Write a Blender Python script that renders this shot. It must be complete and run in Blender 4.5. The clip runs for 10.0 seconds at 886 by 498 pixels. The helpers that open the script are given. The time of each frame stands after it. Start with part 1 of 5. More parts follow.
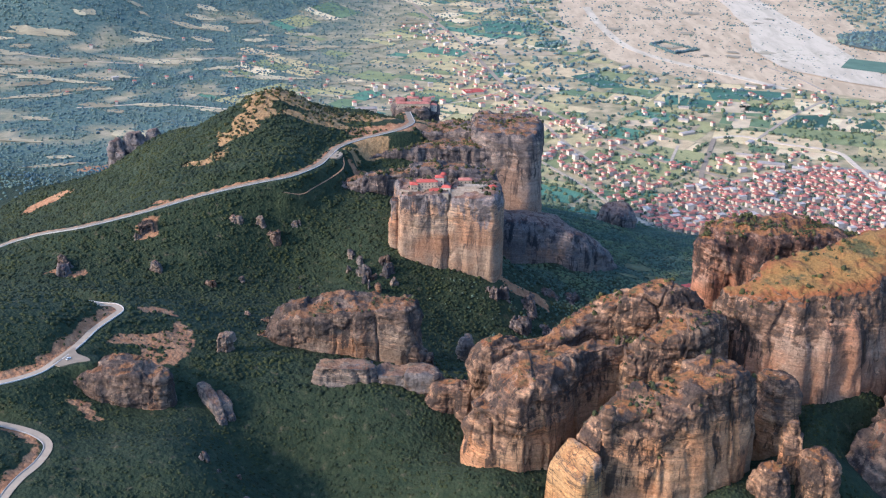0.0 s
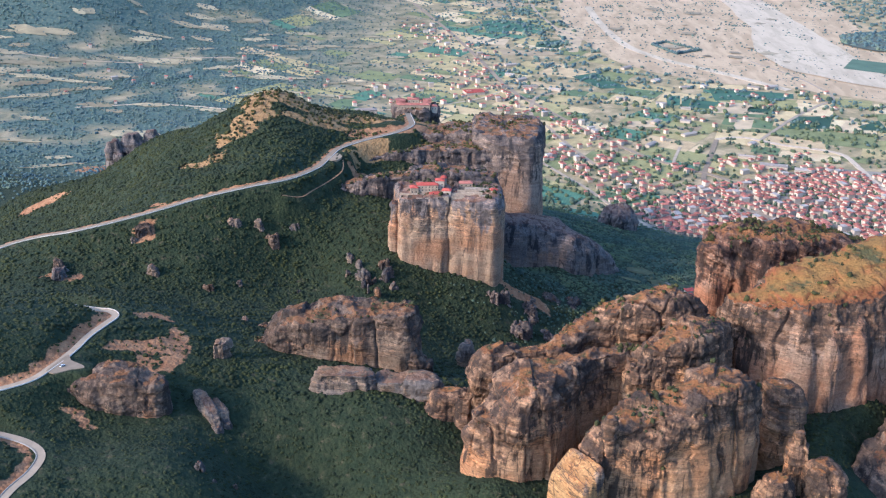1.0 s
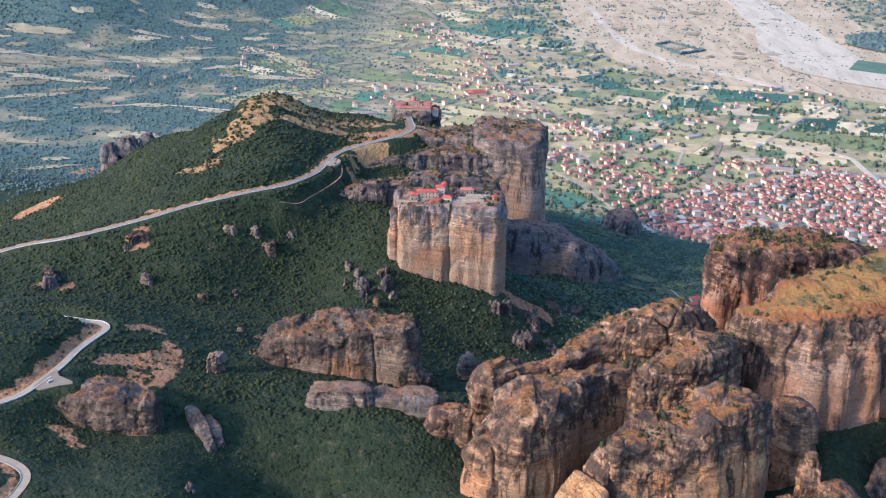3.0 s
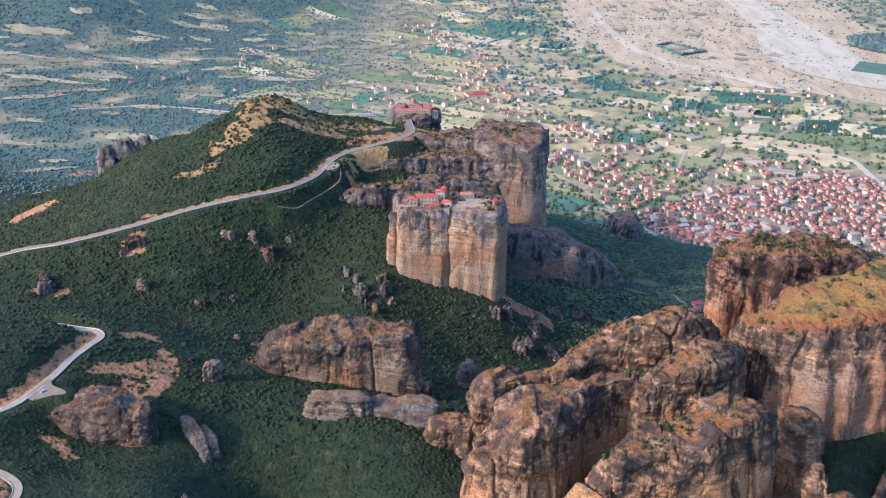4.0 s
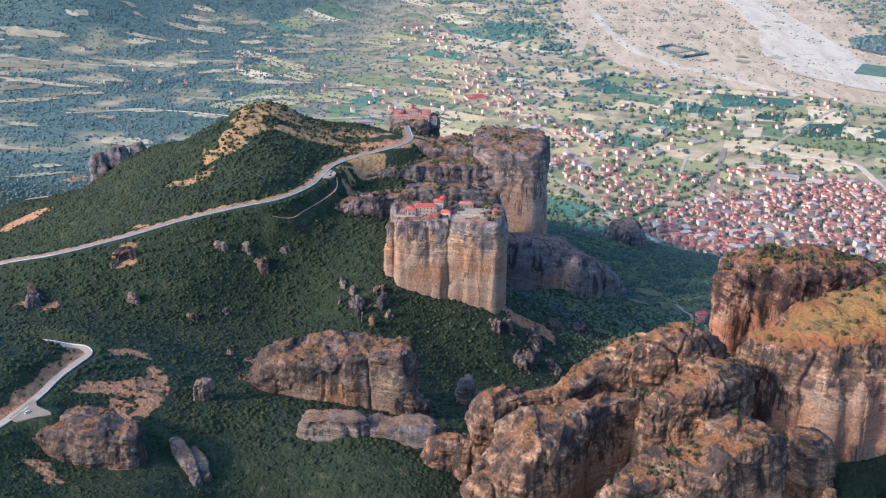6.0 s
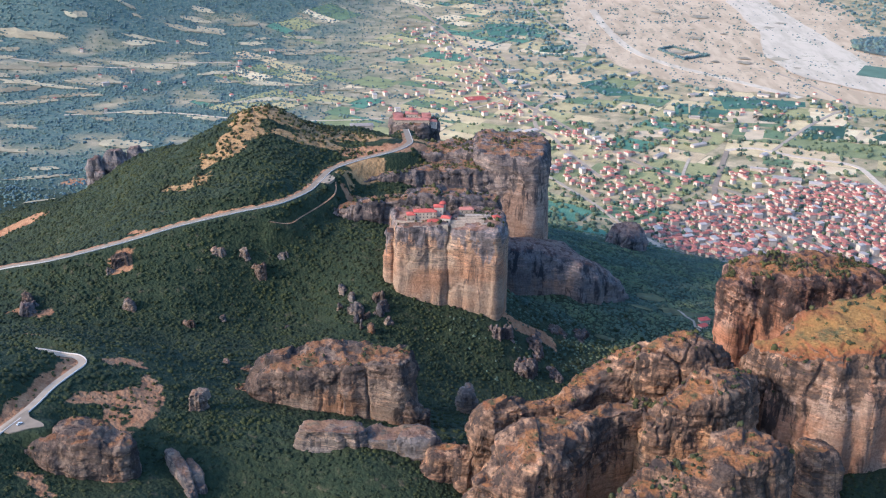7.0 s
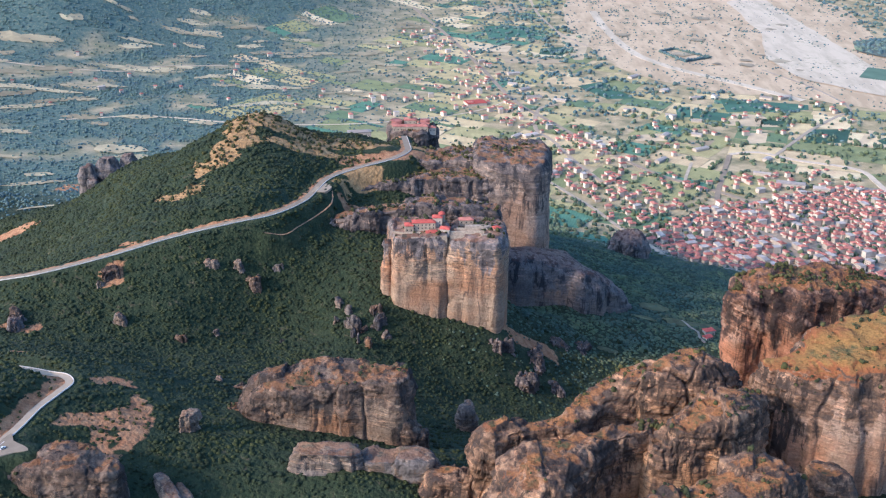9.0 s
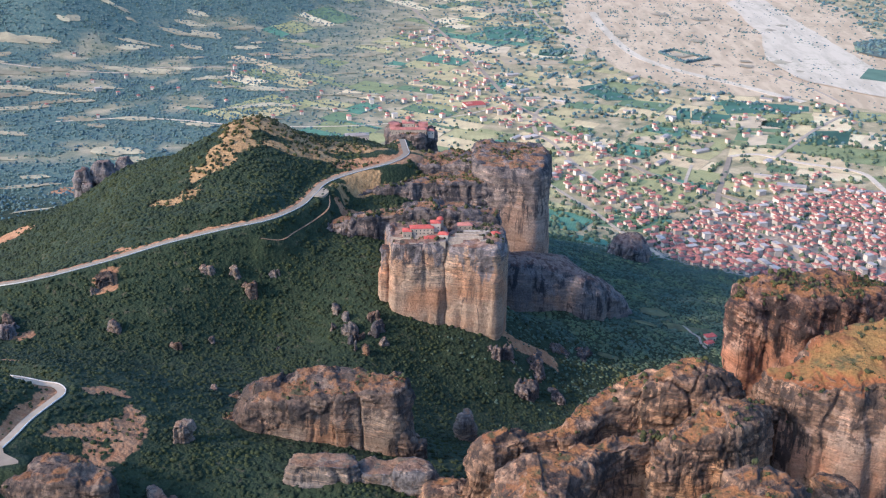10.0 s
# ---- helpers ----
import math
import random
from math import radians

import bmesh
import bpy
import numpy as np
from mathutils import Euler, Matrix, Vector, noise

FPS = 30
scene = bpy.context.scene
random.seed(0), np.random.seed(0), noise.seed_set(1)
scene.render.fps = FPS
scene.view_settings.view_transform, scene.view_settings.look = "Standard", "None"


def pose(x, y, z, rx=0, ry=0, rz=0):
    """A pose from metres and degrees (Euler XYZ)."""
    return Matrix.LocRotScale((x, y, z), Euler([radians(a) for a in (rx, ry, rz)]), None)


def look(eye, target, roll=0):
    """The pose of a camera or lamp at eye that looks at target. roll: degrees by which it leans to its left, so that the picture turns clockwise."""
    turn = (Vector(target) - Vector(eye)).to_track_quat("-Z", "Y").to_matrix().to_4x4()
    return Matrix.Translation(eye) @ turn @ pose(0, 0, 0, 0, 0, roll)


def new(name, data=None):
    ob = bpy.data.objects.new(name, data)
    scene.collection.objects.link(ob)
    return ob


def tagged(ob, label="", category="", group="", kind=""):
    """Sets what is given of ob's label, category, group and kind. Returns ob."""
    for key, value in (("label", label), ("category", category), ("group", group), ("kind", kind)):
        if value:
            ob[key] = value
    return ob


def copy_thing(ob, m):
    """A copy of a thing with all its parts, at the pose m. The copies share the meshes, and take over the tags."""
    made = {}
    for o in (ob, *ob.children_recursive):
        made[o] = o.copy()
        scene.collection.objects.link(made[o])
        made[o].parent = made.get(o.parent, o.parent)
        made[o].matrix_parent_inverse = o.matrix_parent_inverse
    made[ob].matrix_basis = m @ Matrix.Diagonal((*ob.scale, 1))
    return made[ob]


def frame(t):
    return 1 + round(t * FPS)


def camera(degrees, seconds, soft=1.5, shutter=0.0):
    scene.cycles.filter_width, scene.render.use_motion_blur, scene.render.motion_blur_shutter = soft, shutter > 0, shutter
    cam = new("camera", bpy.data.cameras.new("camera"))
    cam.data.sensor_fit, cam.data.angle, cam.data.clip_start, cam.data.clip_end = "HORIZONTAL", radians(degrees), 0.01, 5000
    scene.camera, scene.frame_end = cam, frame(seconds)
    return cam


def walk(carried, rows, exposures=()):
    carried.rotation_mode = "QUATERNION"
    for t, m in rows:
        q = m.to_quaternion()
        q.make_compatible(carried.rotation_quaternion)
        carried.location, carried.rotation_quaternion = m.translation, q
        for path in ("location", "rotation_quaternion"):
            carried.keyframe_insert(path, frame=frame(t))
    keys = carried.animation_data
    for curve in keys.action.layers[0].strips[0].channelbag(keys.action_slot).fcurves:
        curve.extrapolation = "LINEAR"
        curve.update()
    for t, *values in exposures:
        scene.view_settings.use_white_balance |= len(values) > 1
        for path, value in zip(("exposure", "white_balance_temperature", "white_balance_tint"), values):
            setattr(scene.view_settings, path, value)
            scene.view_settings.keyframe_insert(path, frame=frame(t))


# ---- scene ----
# camera
cam = camera(44.0, 10.0, soft=1.2)
PATH = [
    (0, (0.014, 0.056, 676.041), (-0.034, 1.901, 675.27), 0.7),
    (0.5, (0.01, 7.181, 676.017), (-0.039, 9.026, 675.244), 0.7),
    (1, (-0.006, 14.301, 676.004), (-0.055, 16.145, 675.231), 0.8),
    (1.5, (0.007, 21.443, 675.997), (-0.043, 23.286, 675.222), 0.8),
    (2, (-0.007, 28.581, 675.982), (-0.058, 30.424, 675.207), 0.8),
    (2.5, (-0.009, 35.726, 675.991), (-0.06, 37.568, 675.215), 0.9),
    (4, (-0.009, 57.174, 675.978), (-0.061, 59.016, 675.201), 0.9),
    (4.5, (-0.011, 64.321, 675.979), (-0.063, 66.164, 675.203), 0.9),
    (5, (-0.009, 71.472, 675.98), (-0.061, 73.314, 675.203), 0.9),
    (5.5, (-0.015, 78.631, 675.987), (-0.066, 80.473, 675.21), 0.9),
    (7, (0.002, 100.096, 676.003), (-0.05, 101.938, 675.227), 0.9),
    (7.5, (-0.006, 107.251, 676.001), (-0.058, 109.094, 675.225), 0.9),
    (8, (0.006, 114.417, 676.013), (-0.046, 116.259, 675.237), 0.9),
    (8.5, (0.008, 121.564, 676.018), (-0.044, 123.407, 675.242), 0.8),
    (9, (0.008, 128.702, 676.003), (-0.044, 130.545, 675.227), 0.8),
    (9.5, (0.01, 135.868, 676.001), (-0.041, 137.711, 675.226), 0.8),
    (10, (0.008, 143.017, 676.004), (-0.042, 144.86, 675.228), 0.8),
]
walk(cam, [(t, look(eye, target, roll)) for t, eye, target, roll in PATH], exposures=[(0.0, 0.94, 4310, 8), (10.0, 0.94, 4310, 8)])

# sun and sky: low hazy sun behind the camera's left shoulder
SUN_AZ, SUN_EL = radians(-119), radians(28)
world = bpy.data.worlds.new("sky")
scene.world = world
world.use_nodes = True
wt = world.node_tree
sky = wt.nodes.new("ShaderNodeTexSky")
sky.sky_type, sky.sun_disc = "NISHITA", False
sky.sun_elevation, sky.sun_rotation = SUN_EL, SUN_AZ
sky.air_density, sky.dust_density = 1.2, 3.0
wt.nodes["Background"].inputs["Strength"].default_value = 0.15
wt.links.new(sky.outputs[0], wt.nodes["Background"].inputs["Color"])
lamp = bpy.data.lights.new("sun", "SUN")
lamp.energy, lamp.angle, lamp.color = 2.6, radians(4), (1.0, 0.65, 0.335)
sun_dir = Vector((math.sin(SUN_AZ) * math.cos(SUN_EL), math.cos(SUN_AZ) * math.cos(SUN_EL), math.sin(SUN_EL)))
sun = new("sun", lamp)
sun.matrix_world = look(sun_dir * 1000, (0, 0, 0))

# ---------------------------------------------------------------- noise
def lattice(ix, iy, iz, seed):
    n = (ix * 374761393 + iy * 668265263 + iz * 1440662683 + seed * 974711) & 0xFFFFFFFF
    n = ((n ^ (n >> 13)) * 1274126177) & 0xFFFFFFFF
    n = ((n ^ (n >> 15)) * 2246822519) & 0xFFFFFFFF
    return ((n ^ (n >> 16)) & 0xFFFFFF) / float(0xFFFFFF)


def vnoise(x, y, z, seed=0):
    x, y, z = np.broadcast_arrays(np.asarray(x, float), np.asarray(y, float), np.asarray(z, float))
    ix, iy, iz = (np.floor(a).astype(np.int64) for a in (x, y, z))
    fx, fy, fz = (a - np.floor(a) for a in (x, y, z))
    fx, fy, fz = (a * a * (3 - 2 * a) for a in (fx, fy, fz))
    out = 0.0
    for dx in (0, 1):
        for dy in (0, 1):
            for dz in (0, 1):
                w = (fx if dx else 1 - fx) * (fy if dy else 1 - fy) * (fz if dz else 1 - fz)
                out = out + w * lattice(ix + dx, iy + dy, iz + dz, seed)
    return out


def fbm(x, y, z, seed=0, octaves=4):
    """Layered noise about 0, within -1 and 1."""
    total, amp, norm = 0.0, 1.0, 0.0
    for k in range(octaves):
        total = total + amp * (2 * vnoise(x, y, z, seed + 17 * k) - 1)
        norm += amp
        x, y, z, amp = np.asarray(x) * 2.03 + 7.1, np.asarray(y) * 2.03 + 3.7, np.asarray(z) * 2.03 + 1.9, amp * 0.52
    return total / norm


def cells(x, y, seed=0):
    """Cell noise in plan: a number for the cell, and the gap to its border (0 on the border)."""
    ix, iy = np.floor(x).astype(np.int64), np.floor(y).astype(np.int64)
    best, second, mine = np.full(x.shape, 9.0), np.full(x.shape, 9.0), np.zeros(x.shape)
    for dx in (-1, 0, 1):
        for dy in (-1, 0, 1):
            px = ix + dx + lattice(ix + dx, iy + dy, ix * 0 + 1, seed)
            py = iy + dy + lattice(ix + dx, iy + dy, ix * 0 + 2, seed)
            d = np.hypot(px - x, py - y)
            near = d < best
            second = np.where(near, best, np.minimum(second, d))
            mine = np.where(near, lattice(ix + dx, iy + dy, ix * 0 + 3, seed), mine)
            best = np.where(near, d, best)
    return mine, second - best


def smooth(a, lo, hi):
    a = np.clip((np.asarray(a, float) - lo) / (hi - lo), 0, 1)
    return a * a * (3 - 2 * a)


def mesh_from(name, verts, faces, materials, smooth_faces=True, mat_index=None):
    """A mesh from arrays of corners and of triangles or quads."""
    verts, faces = np.asarray(verts, np.float32), np.asarray(faces, np.int32)
    me = bpy.data.meshes.new(name)
    me.vertices.add(len(verts))
    me.vertices.foreach_set("co", verts.ravel())
    k = faces.shape[1]
    me.loops.add(faces.size)
    me.loops.foreach_set("vertex_index", faces.ravel())
    me.polygons.add(len(faces))
    me.polygons.foreach_set("loop_start", np.arange(0, faces.size, k, dtype=np.int32))
    me.polygons.foreach_set("loop_total", np.full(len(faces), k, np.int32))
    me.polygons.foreach_set("use_smooth", np.full(len(faces), smooth_faces, bool))
    for m in materials:
        me.materials.append(m)
    if mat_index is not None:
        me.polygons.foreach_set("material_index", np.asarray(mat_index, np.int32))
    me.update(calc_edges=True)
    me.validate()
    return me


def part(name, bm, material, parent, label=""):
    me = bpy.data.meshes.new(name)
    bm.to_mesh(me)
    bm.free()
    me.materials.append(material)
    ob = new(name, me)
    ob.parent = parent
    return tagged(ob, label)
# ---------------------------------------------------------------- materials
def node(nt, kind, **values):
    nd = nt.nodes.new(kind)
    for key, value in values.items():
        sock = nd.inputs[int(key[1:])] if key[0] == "i" and key[1:].isdigit() else nd.inputs[key.replace("_", " ")]
        if isinstance(value, bpy.types.NodeSocket):
            nt.links.new(value, sock)
        else:
            sock.default_value = value
    return nd


def material(name, rough=0.9):
    m = bpy.data.materials.new(name)
    m.use_nodes = True
    nt = m.node_tree
    bsdf = nt.nodes["Principled BSDF"]
    bsdf.inputs["Roughness"].default_value = rough
    bsdf.inputs["Specular IOR Level"].default_value = 0.25
    return m, nt, bsdf


def place(nt, sx=1.0, sy=1.0, sz=1.0):
    """World position, scaled along each axis."""
    g = node(nt, "ShaderNodeNewGeometry")
    mp = node(nt, "ShaderNodeMapping", Vector=g.outputs["Position"], Scale=(sx, sy, sz))
    return mp.outputs[0]


def grain(nt, vec, scale, detail=4.0, rough=0.55):
    return node(nt, "ShaderNodeTexNoise", Vector=vec, Scale=scale, Detail=detail, Roughness=rough).outputs[0]


def ramp(nt, fac, *stops, constant=False):
    nd = node(nt, "ShaderNodeValToRGB", Fac=fac)
    cr = nd.color_ramp
    cr.interpolation = "CONSTANT" if constant else "LINEAR"
    while len(cr.elements) < len(stops):
        cr.elements.new(0.5)
    for e, (p, c) in zip(cr.elements, stops):
        e.position = p
        e.color = (*c, 1) if isinstance(c, tuple) else (c, c, c, 1)
    return nd.outputs[0]


def mix(nt, fac, a, b, blend="MIX"):
    nd = nt.nodes.new("ShaderNodeMix")
    nd.data_type, nd.blend_type = "RGBA", blend
    for sock, value in ((nd.inputs[0], fac), (nd.inputs[6], a), (nd.inputs[7], b)):
        if isinstance(value, bpy.types.NodeSocket):
            nt.links.new(value, sock)
        elif isinstance(value, tuple):
            sock.default_value = (*value, 1)
        else:
            sock.default_value = value
    return nd.outputs[2]


def maths(nt, op, a, b=0.5):
    nd = nt.nodes.new("ShaderNodeMath")
    nd.operation = op
    for sock, value in ((nd.inputs[0], a), (nd.inputs[1], b)):
        if isinstance(value, bpy.types.NodeSocket):
            nt.links.new(value, sock)
        else:
            sock.default_value = value
    return nd.outputs[0]


def bump(nt, bsdf, height, distance, strength=1.0):
    b = node(nt, "ShaderNodeBump", Strength=strength, Distance=distance, Height=height)
    nt.links.new(b.outputs[0], bsdf.inputs["Normal"])


def sandstone(name, buff, warm, grey, stain, stained, grassy, turf=((0.24, 0.085, 0.028), (0.34, 0.14, 0.040), (0.10, 0.080, 0.026)), lip=0.55, speck=1.3, line=0.62, patch_size=0.06, dip=0.12, mottle=1.0):
    """Weathered conglomerate: pale and warm beds, grey crust, black run-off streaks, dry grass on flat tops."""
    m, nt, bsdf = material(name, 0.92)
    pos = place(nt)
    at = nt.nodes.new("ShaderNodeAttribute")
    at.attribute_name = "rise"
    high = at.outputs["Fac"]
    beds = node(nt, "ShaderNodeMapping", Vector=pos, Rotation=(0.0, -math.atan(dip), 0.0)).outputs[0]

    def bedded(sx, sy, sz):
        return node(nt, "ShaderNodeMapping", Vector=beds, Scale=(sx, sy, sz)).outputs[0]

    patch = grain(nt, pos, 0.028, 5)
    c = mix(nt, ramp(nt, patch, (0.40, 0.0), (0.60, 1.0)), buff, warm)
    # pale and dull beds; dark lines paint bedding cracks and the shadow under ledges
    bed = grain(nt, bedded(0.014, 0.014, 0.20), 1.0, 6, 0.62)
    c = mix(nt, ramp(nt, bed, (0.36, 0.6), (0.56, 0.0)), c, mix(nt, 1.0, c, (0.62, 0.58, 0.55), "MULTIPLY"))
    lines = grain(nt, bedded(0.035, 0.035, 0.36), 1.0, 4, 0.5)
    lines = ramp(nt, lines, (0.47, 0.0), (0.50, 1.0), (0.53, 0.0))
    broken = ramp(nt, high, (0.45, 0.24), (0.78, 1.0))
    c = mix(nt, maths(nt, "MULTIPLY", maths(nt, "MULTIPLY", lines, 0.85), broken), c, stain)
    # grey crust in crisp patches; its dark tones also paint shade below ledges
    crust = grain(nt, place(nt, 0.060, 0.060, 0.014), 1.0, 7, 0.62)
    crust = maths(nt, "ADD", crust, maths(nt, "MULTIPLY", maths(nt, "SUBTRACT", high, line), 0.75))
    slabs = grain(nt, bedded(0.055, 0.055, 0.17), 1.0, 6, 0.62)
    drips = grain(nt, place(nt, 0.14, 0.14, 0.025), 1.0, 5, 0.6)
    slabs = maths(nt, "ADD", slabs, maths(nt, "MULTIPLY", maths(nt, "SUBTRACT", drips, 0.5), 0.45))
    dull = ramp(nt, slabs, (0.40, tuple(v * 1.5 for v in stain)), (0.455, tuple(v * 0.62 for v in grey)), (0.52, tuple(v * 1.15 for v in grey)), (0.565, tuple(v * 1.45 for v in grey)), (0.60, tuple(0.5 * v + 0.8 * w for v, w in zip(buff, grey))))
    dull = mix(nt, mottle, grey, dull)
    c = mix(nt, ramp(nt, crust, (0.51, 0.0), (0.55, 0.95)), c, dull)
    # ledge lips brightened in the colour, as edges that catch light
    lips = ramp(nt, grain(nt, bedded(0.055, 0.055, 0.50), 1.0, 5, 0.6), (0.57, 0.0), (0.61, 0.75))
    c = mix(nt, maths(nt, "MULTIPLY", lips, broken), c, mix(nt, 1.0, c, (1.8, 1.6, 1.4), "MULTIPLY"))
    # black lichen that runs down from the upper walls
    run = grain(nt, place(nt, 0.11, 0.11, 0.016), 1.0, 8, 0.66)
    region = grain(nt, place(nt, 0.028, 0.028, 0.020), 1.0, 6, 0.6)
    region = maths(nt, "ADD", region, maths(nt, "MULTIPLY", maths(nt, "SUBTRACT", high, line), 0.40))
    run = maths(nt, "MULTIPLY", ramp(nt, run, (0.50, 0.0), (0.56, 1.0)), ramp(nt, region, (0.57 - 0.08 * stained, 0.0), (0.61 - 0.08 * stained, 1.0)))
    c = mix(nt, maths(nt, "MULTIPLY", run, 0.9), c, stain)
    spot = grain(nt, place(nt, 0.09, 0.09, 0.06), 1.0, 8, 0.7)
    c = mix(nt, ramp(nt, spot, (0.62, 0.0), (0.67, 0.7 * stained)), c, stain)
    # a few long upright cracks
    split = ramp(nt, grain(nt, place(nt, 0.055, 0.055, 0.007), 1.0, 3, 0.55), (0.485, 0.0), (0.5, 0.85), (0.515, 0.0))
    split = maths(nt, "MULTIPLY", split, ramp(nt, grain(nt, place(nt, 0.02, 0.02, 0.012), 1.0, 3), (0.46, 0.0), (0.54, 1.0)))
    c = mix(nt, split, c, stain)
    fine = grain(nt, pos, 0.5, 6, 0.68)
    c = mix(nt, 0.6, c, ramp(nt, fine, (0.3, 0.24), (0.7, 0.80)), "OVERLAY")
    lv = nt.nodes.new("ShaderNodeAttribute")
    lv.attribute_name = "level"
    up = lv.outputs["Fac"]
    up = maths(nt, "ADD", up, maths(nt, "MULTIPLY", maths(nt, "SUBTRACT", grain(nt, pos, 0.06, 7, 0.6), 0.5), speck))
    top = maths(nt, "MULTIPLY", ramp(nt, up, (lip, 0.0), (lip + 0.14, 1.0)), grassy)
    grass = ramp(nt, grain(nt, pos, patch_size, 6, 0.6), (0.34, turf[0]), (0.48, turf[1]), (0.56, turf[1]), (0.63, turf[2]))
    grass = mix(nt, ramp(nt, lv.outputs["Fac"], (0.80, 1.0), (0.97, 0.0)), grass, turf[0])
    c = mix(nt, top, c, mix(nt, 0.6, grass, ramp(nt, fine, (0.3, 0.3), (0.7, 0.7)), "OVERLAY"))
    nt.links.new(c, bsdf.inputs["Base Color"])
    h = maths(nt, "ADD", maths(nt, "MULTIPLY", bed, 0.7), maths(nt, "ADD", fine, maths(nt, "MULTIPLY", grain(nt, place(nt, 0.3, 0.3, 0.12), 1.0, 5), 0.3)))
    bump(nt, bsdf, h, 2.2, 1.0)
    return m


ROCK_WARM = sandstone("warm_sandstone", (0.45, 0.262, 0.130), (0.46, 0.225, 0.095), (0.158, 0.092, 0.053), (0.052, 0.035, 0.025), 1.0, 0.85, lip=0.88, speck=1.2, line=0.69)
ROCK_RUST = sandstone("rust_sandstone", (0.38, 0.235, 0.145), (0.37, 0.165, 0.08), (0.125, 0.065, 0.039), (0.040, 0.026, 0.020), 0.9, 0.8, lip=0.84, speck=1.2, line=0.62, dip=0.42)
# clean rock with the gold of a sunlit face put into its colour
ROCK_SUNLIT_CLEAN = sandstone("sunlit_clean_sandstone", (0.47, 0.27, 0.105), (0.48, 0.24, 0.08), (0.22, 0.15, 0.10), (0.05, 0.04, 0.035), 0.2, 0.5, lip=0.8, line=1.0)
ROCK_MID = sandstone("brown_sandstone", (0.26, 0.18, 0.115), (0.28, 0.148, 0.072), (0.122, 0.080, 0.053), (0.040, 0.030, 0.024), 0.9, 0.6, lip=0.88, line=0.74, mottle=0.7)
ROCK_GOLD = sandstone("gold_topped_sandstone", (0.37, 0.24, 0.15), (0.39, 0.195, 0.10), (0.158, 0.092, 0.053), (0.052, 0.035, 0.025), 1.0, 1.0, ((0.25, 0.090, 0.028), (0.31, 0.165, 0.042), (0.13, 0.105, 0.034)), 0.60, 0.35, 0.64, 0.03)
ROCK_GREY = sandstone("grey_sandstone", (0.38, 0.27, 0.19), (0.38, 0.235, 0.145), (0.140, 0.104, 0.082), (0.038, 0.032, 0.031), 0.85, 0.6, lip=0.92, line=0.66, mottle=0.5)
ROCK_PALE = sandstone("pale_sandstone", (0.24, 0.18, 0.128), (0.22, 0.148, 0.094), (0.14, 0.114, 0.095), (0.06, 0.05, 0.046), 0.45, 0.4, lip=0.8, line=0.92, mottle=0.5)
ROCK_DARK = sandstone("dark_sandstone", (0.23, 0.175, 0.14), (0.25, 0.175, 0.125), (0.17, 0.138, 0.118), (0.035, 0.034, 0.037), 0.6, 0.2, mottle=0.3)
ROCK_TRIN = sandstone("buff_sandstone", (0.38, 0.255, 0.155), (0.40, 0.21, 0.105), (0.19, 0.15, 0.13), (0.05, 0.042, 0.04), 0.7, 0.4, lip=0.74, line=0.84, mottle=0.6)


def leafage(name, dark, light, dry, haze_sheen=0.0):
    m, nt, bsdf = material(name, 0.85)
    # bluish sheen that stands in for haze over distant crowns
    bsdf.inputs["Sheen Weight"].default_value, bsdf.inputs["Sheen Tint"].default_value = haze_sheen, (0.62, 0.80, 1.0, 1)
    g = node(nt, "ShaderNodeNewGeometry")
    c = ramp(nt, g.outputs["Random Per Island"], (0.0, dark), (0.7, light), (1.0, dry))
    c = mix(nt, ramp(nt, grain(nt, place(nt), 0.016, 5), (0.40, 0.0), (0.62, 1.0)), c, mix(nt, 1.0, c, (1.55, 1.32, 0.9), "MULTIPLY"))
    c = mix(nt, ramp(nt, grain(nt, place(nt), 0.045, 5, 0.6), (0.40, 1.0), (0.52, 0.0)), c, mix(nt, 1.0, c, (0.66, 0.70, 0.80), "MULTIPLY"))
    c = mix(nt, 0.3, c, ramp(nt, grain(nt, place(nt), 0.9, 3), (0.3, 0.3), (0.7, 0.7)), "OVERLAY")
    nt.links.new(c, bsdf.inputs["Base Color"])
    bump(nt, bsdf, grain(nt, place(nt), 1.4, 3), 0.35)
    return m


LEAF = leafage("oak_leaves", (0.020, 0.026, 0.009), (0.025, 0.032, 0.010), (0.032, 0.037, 0.012))
# distance haze put into the leaf colour: paler and bluer than LEAF
LEAF_HAZE = leafage("hazed_valley_leaves", (0.068, 0.104, 0.102), (0.090, 0.126, 0.118), (0.098, 0.122, 0.098), 0.15)
# valley oaks with haze lightened into their colour; garden trees share it
LEAF_HAZY_GARDEN = leafage("hazed_oak_garden_leaves", (0.064, 0.086, 0.054), (0.080, 0.105, 0.066), (0.10, 0.112, 0.070))
LEAF_SCRUB = leafage("scrub_leaves", (0.034, 0.036, 0.012), (0.048, 0.048, 0.016), (0.072, 0.064, 0.024))


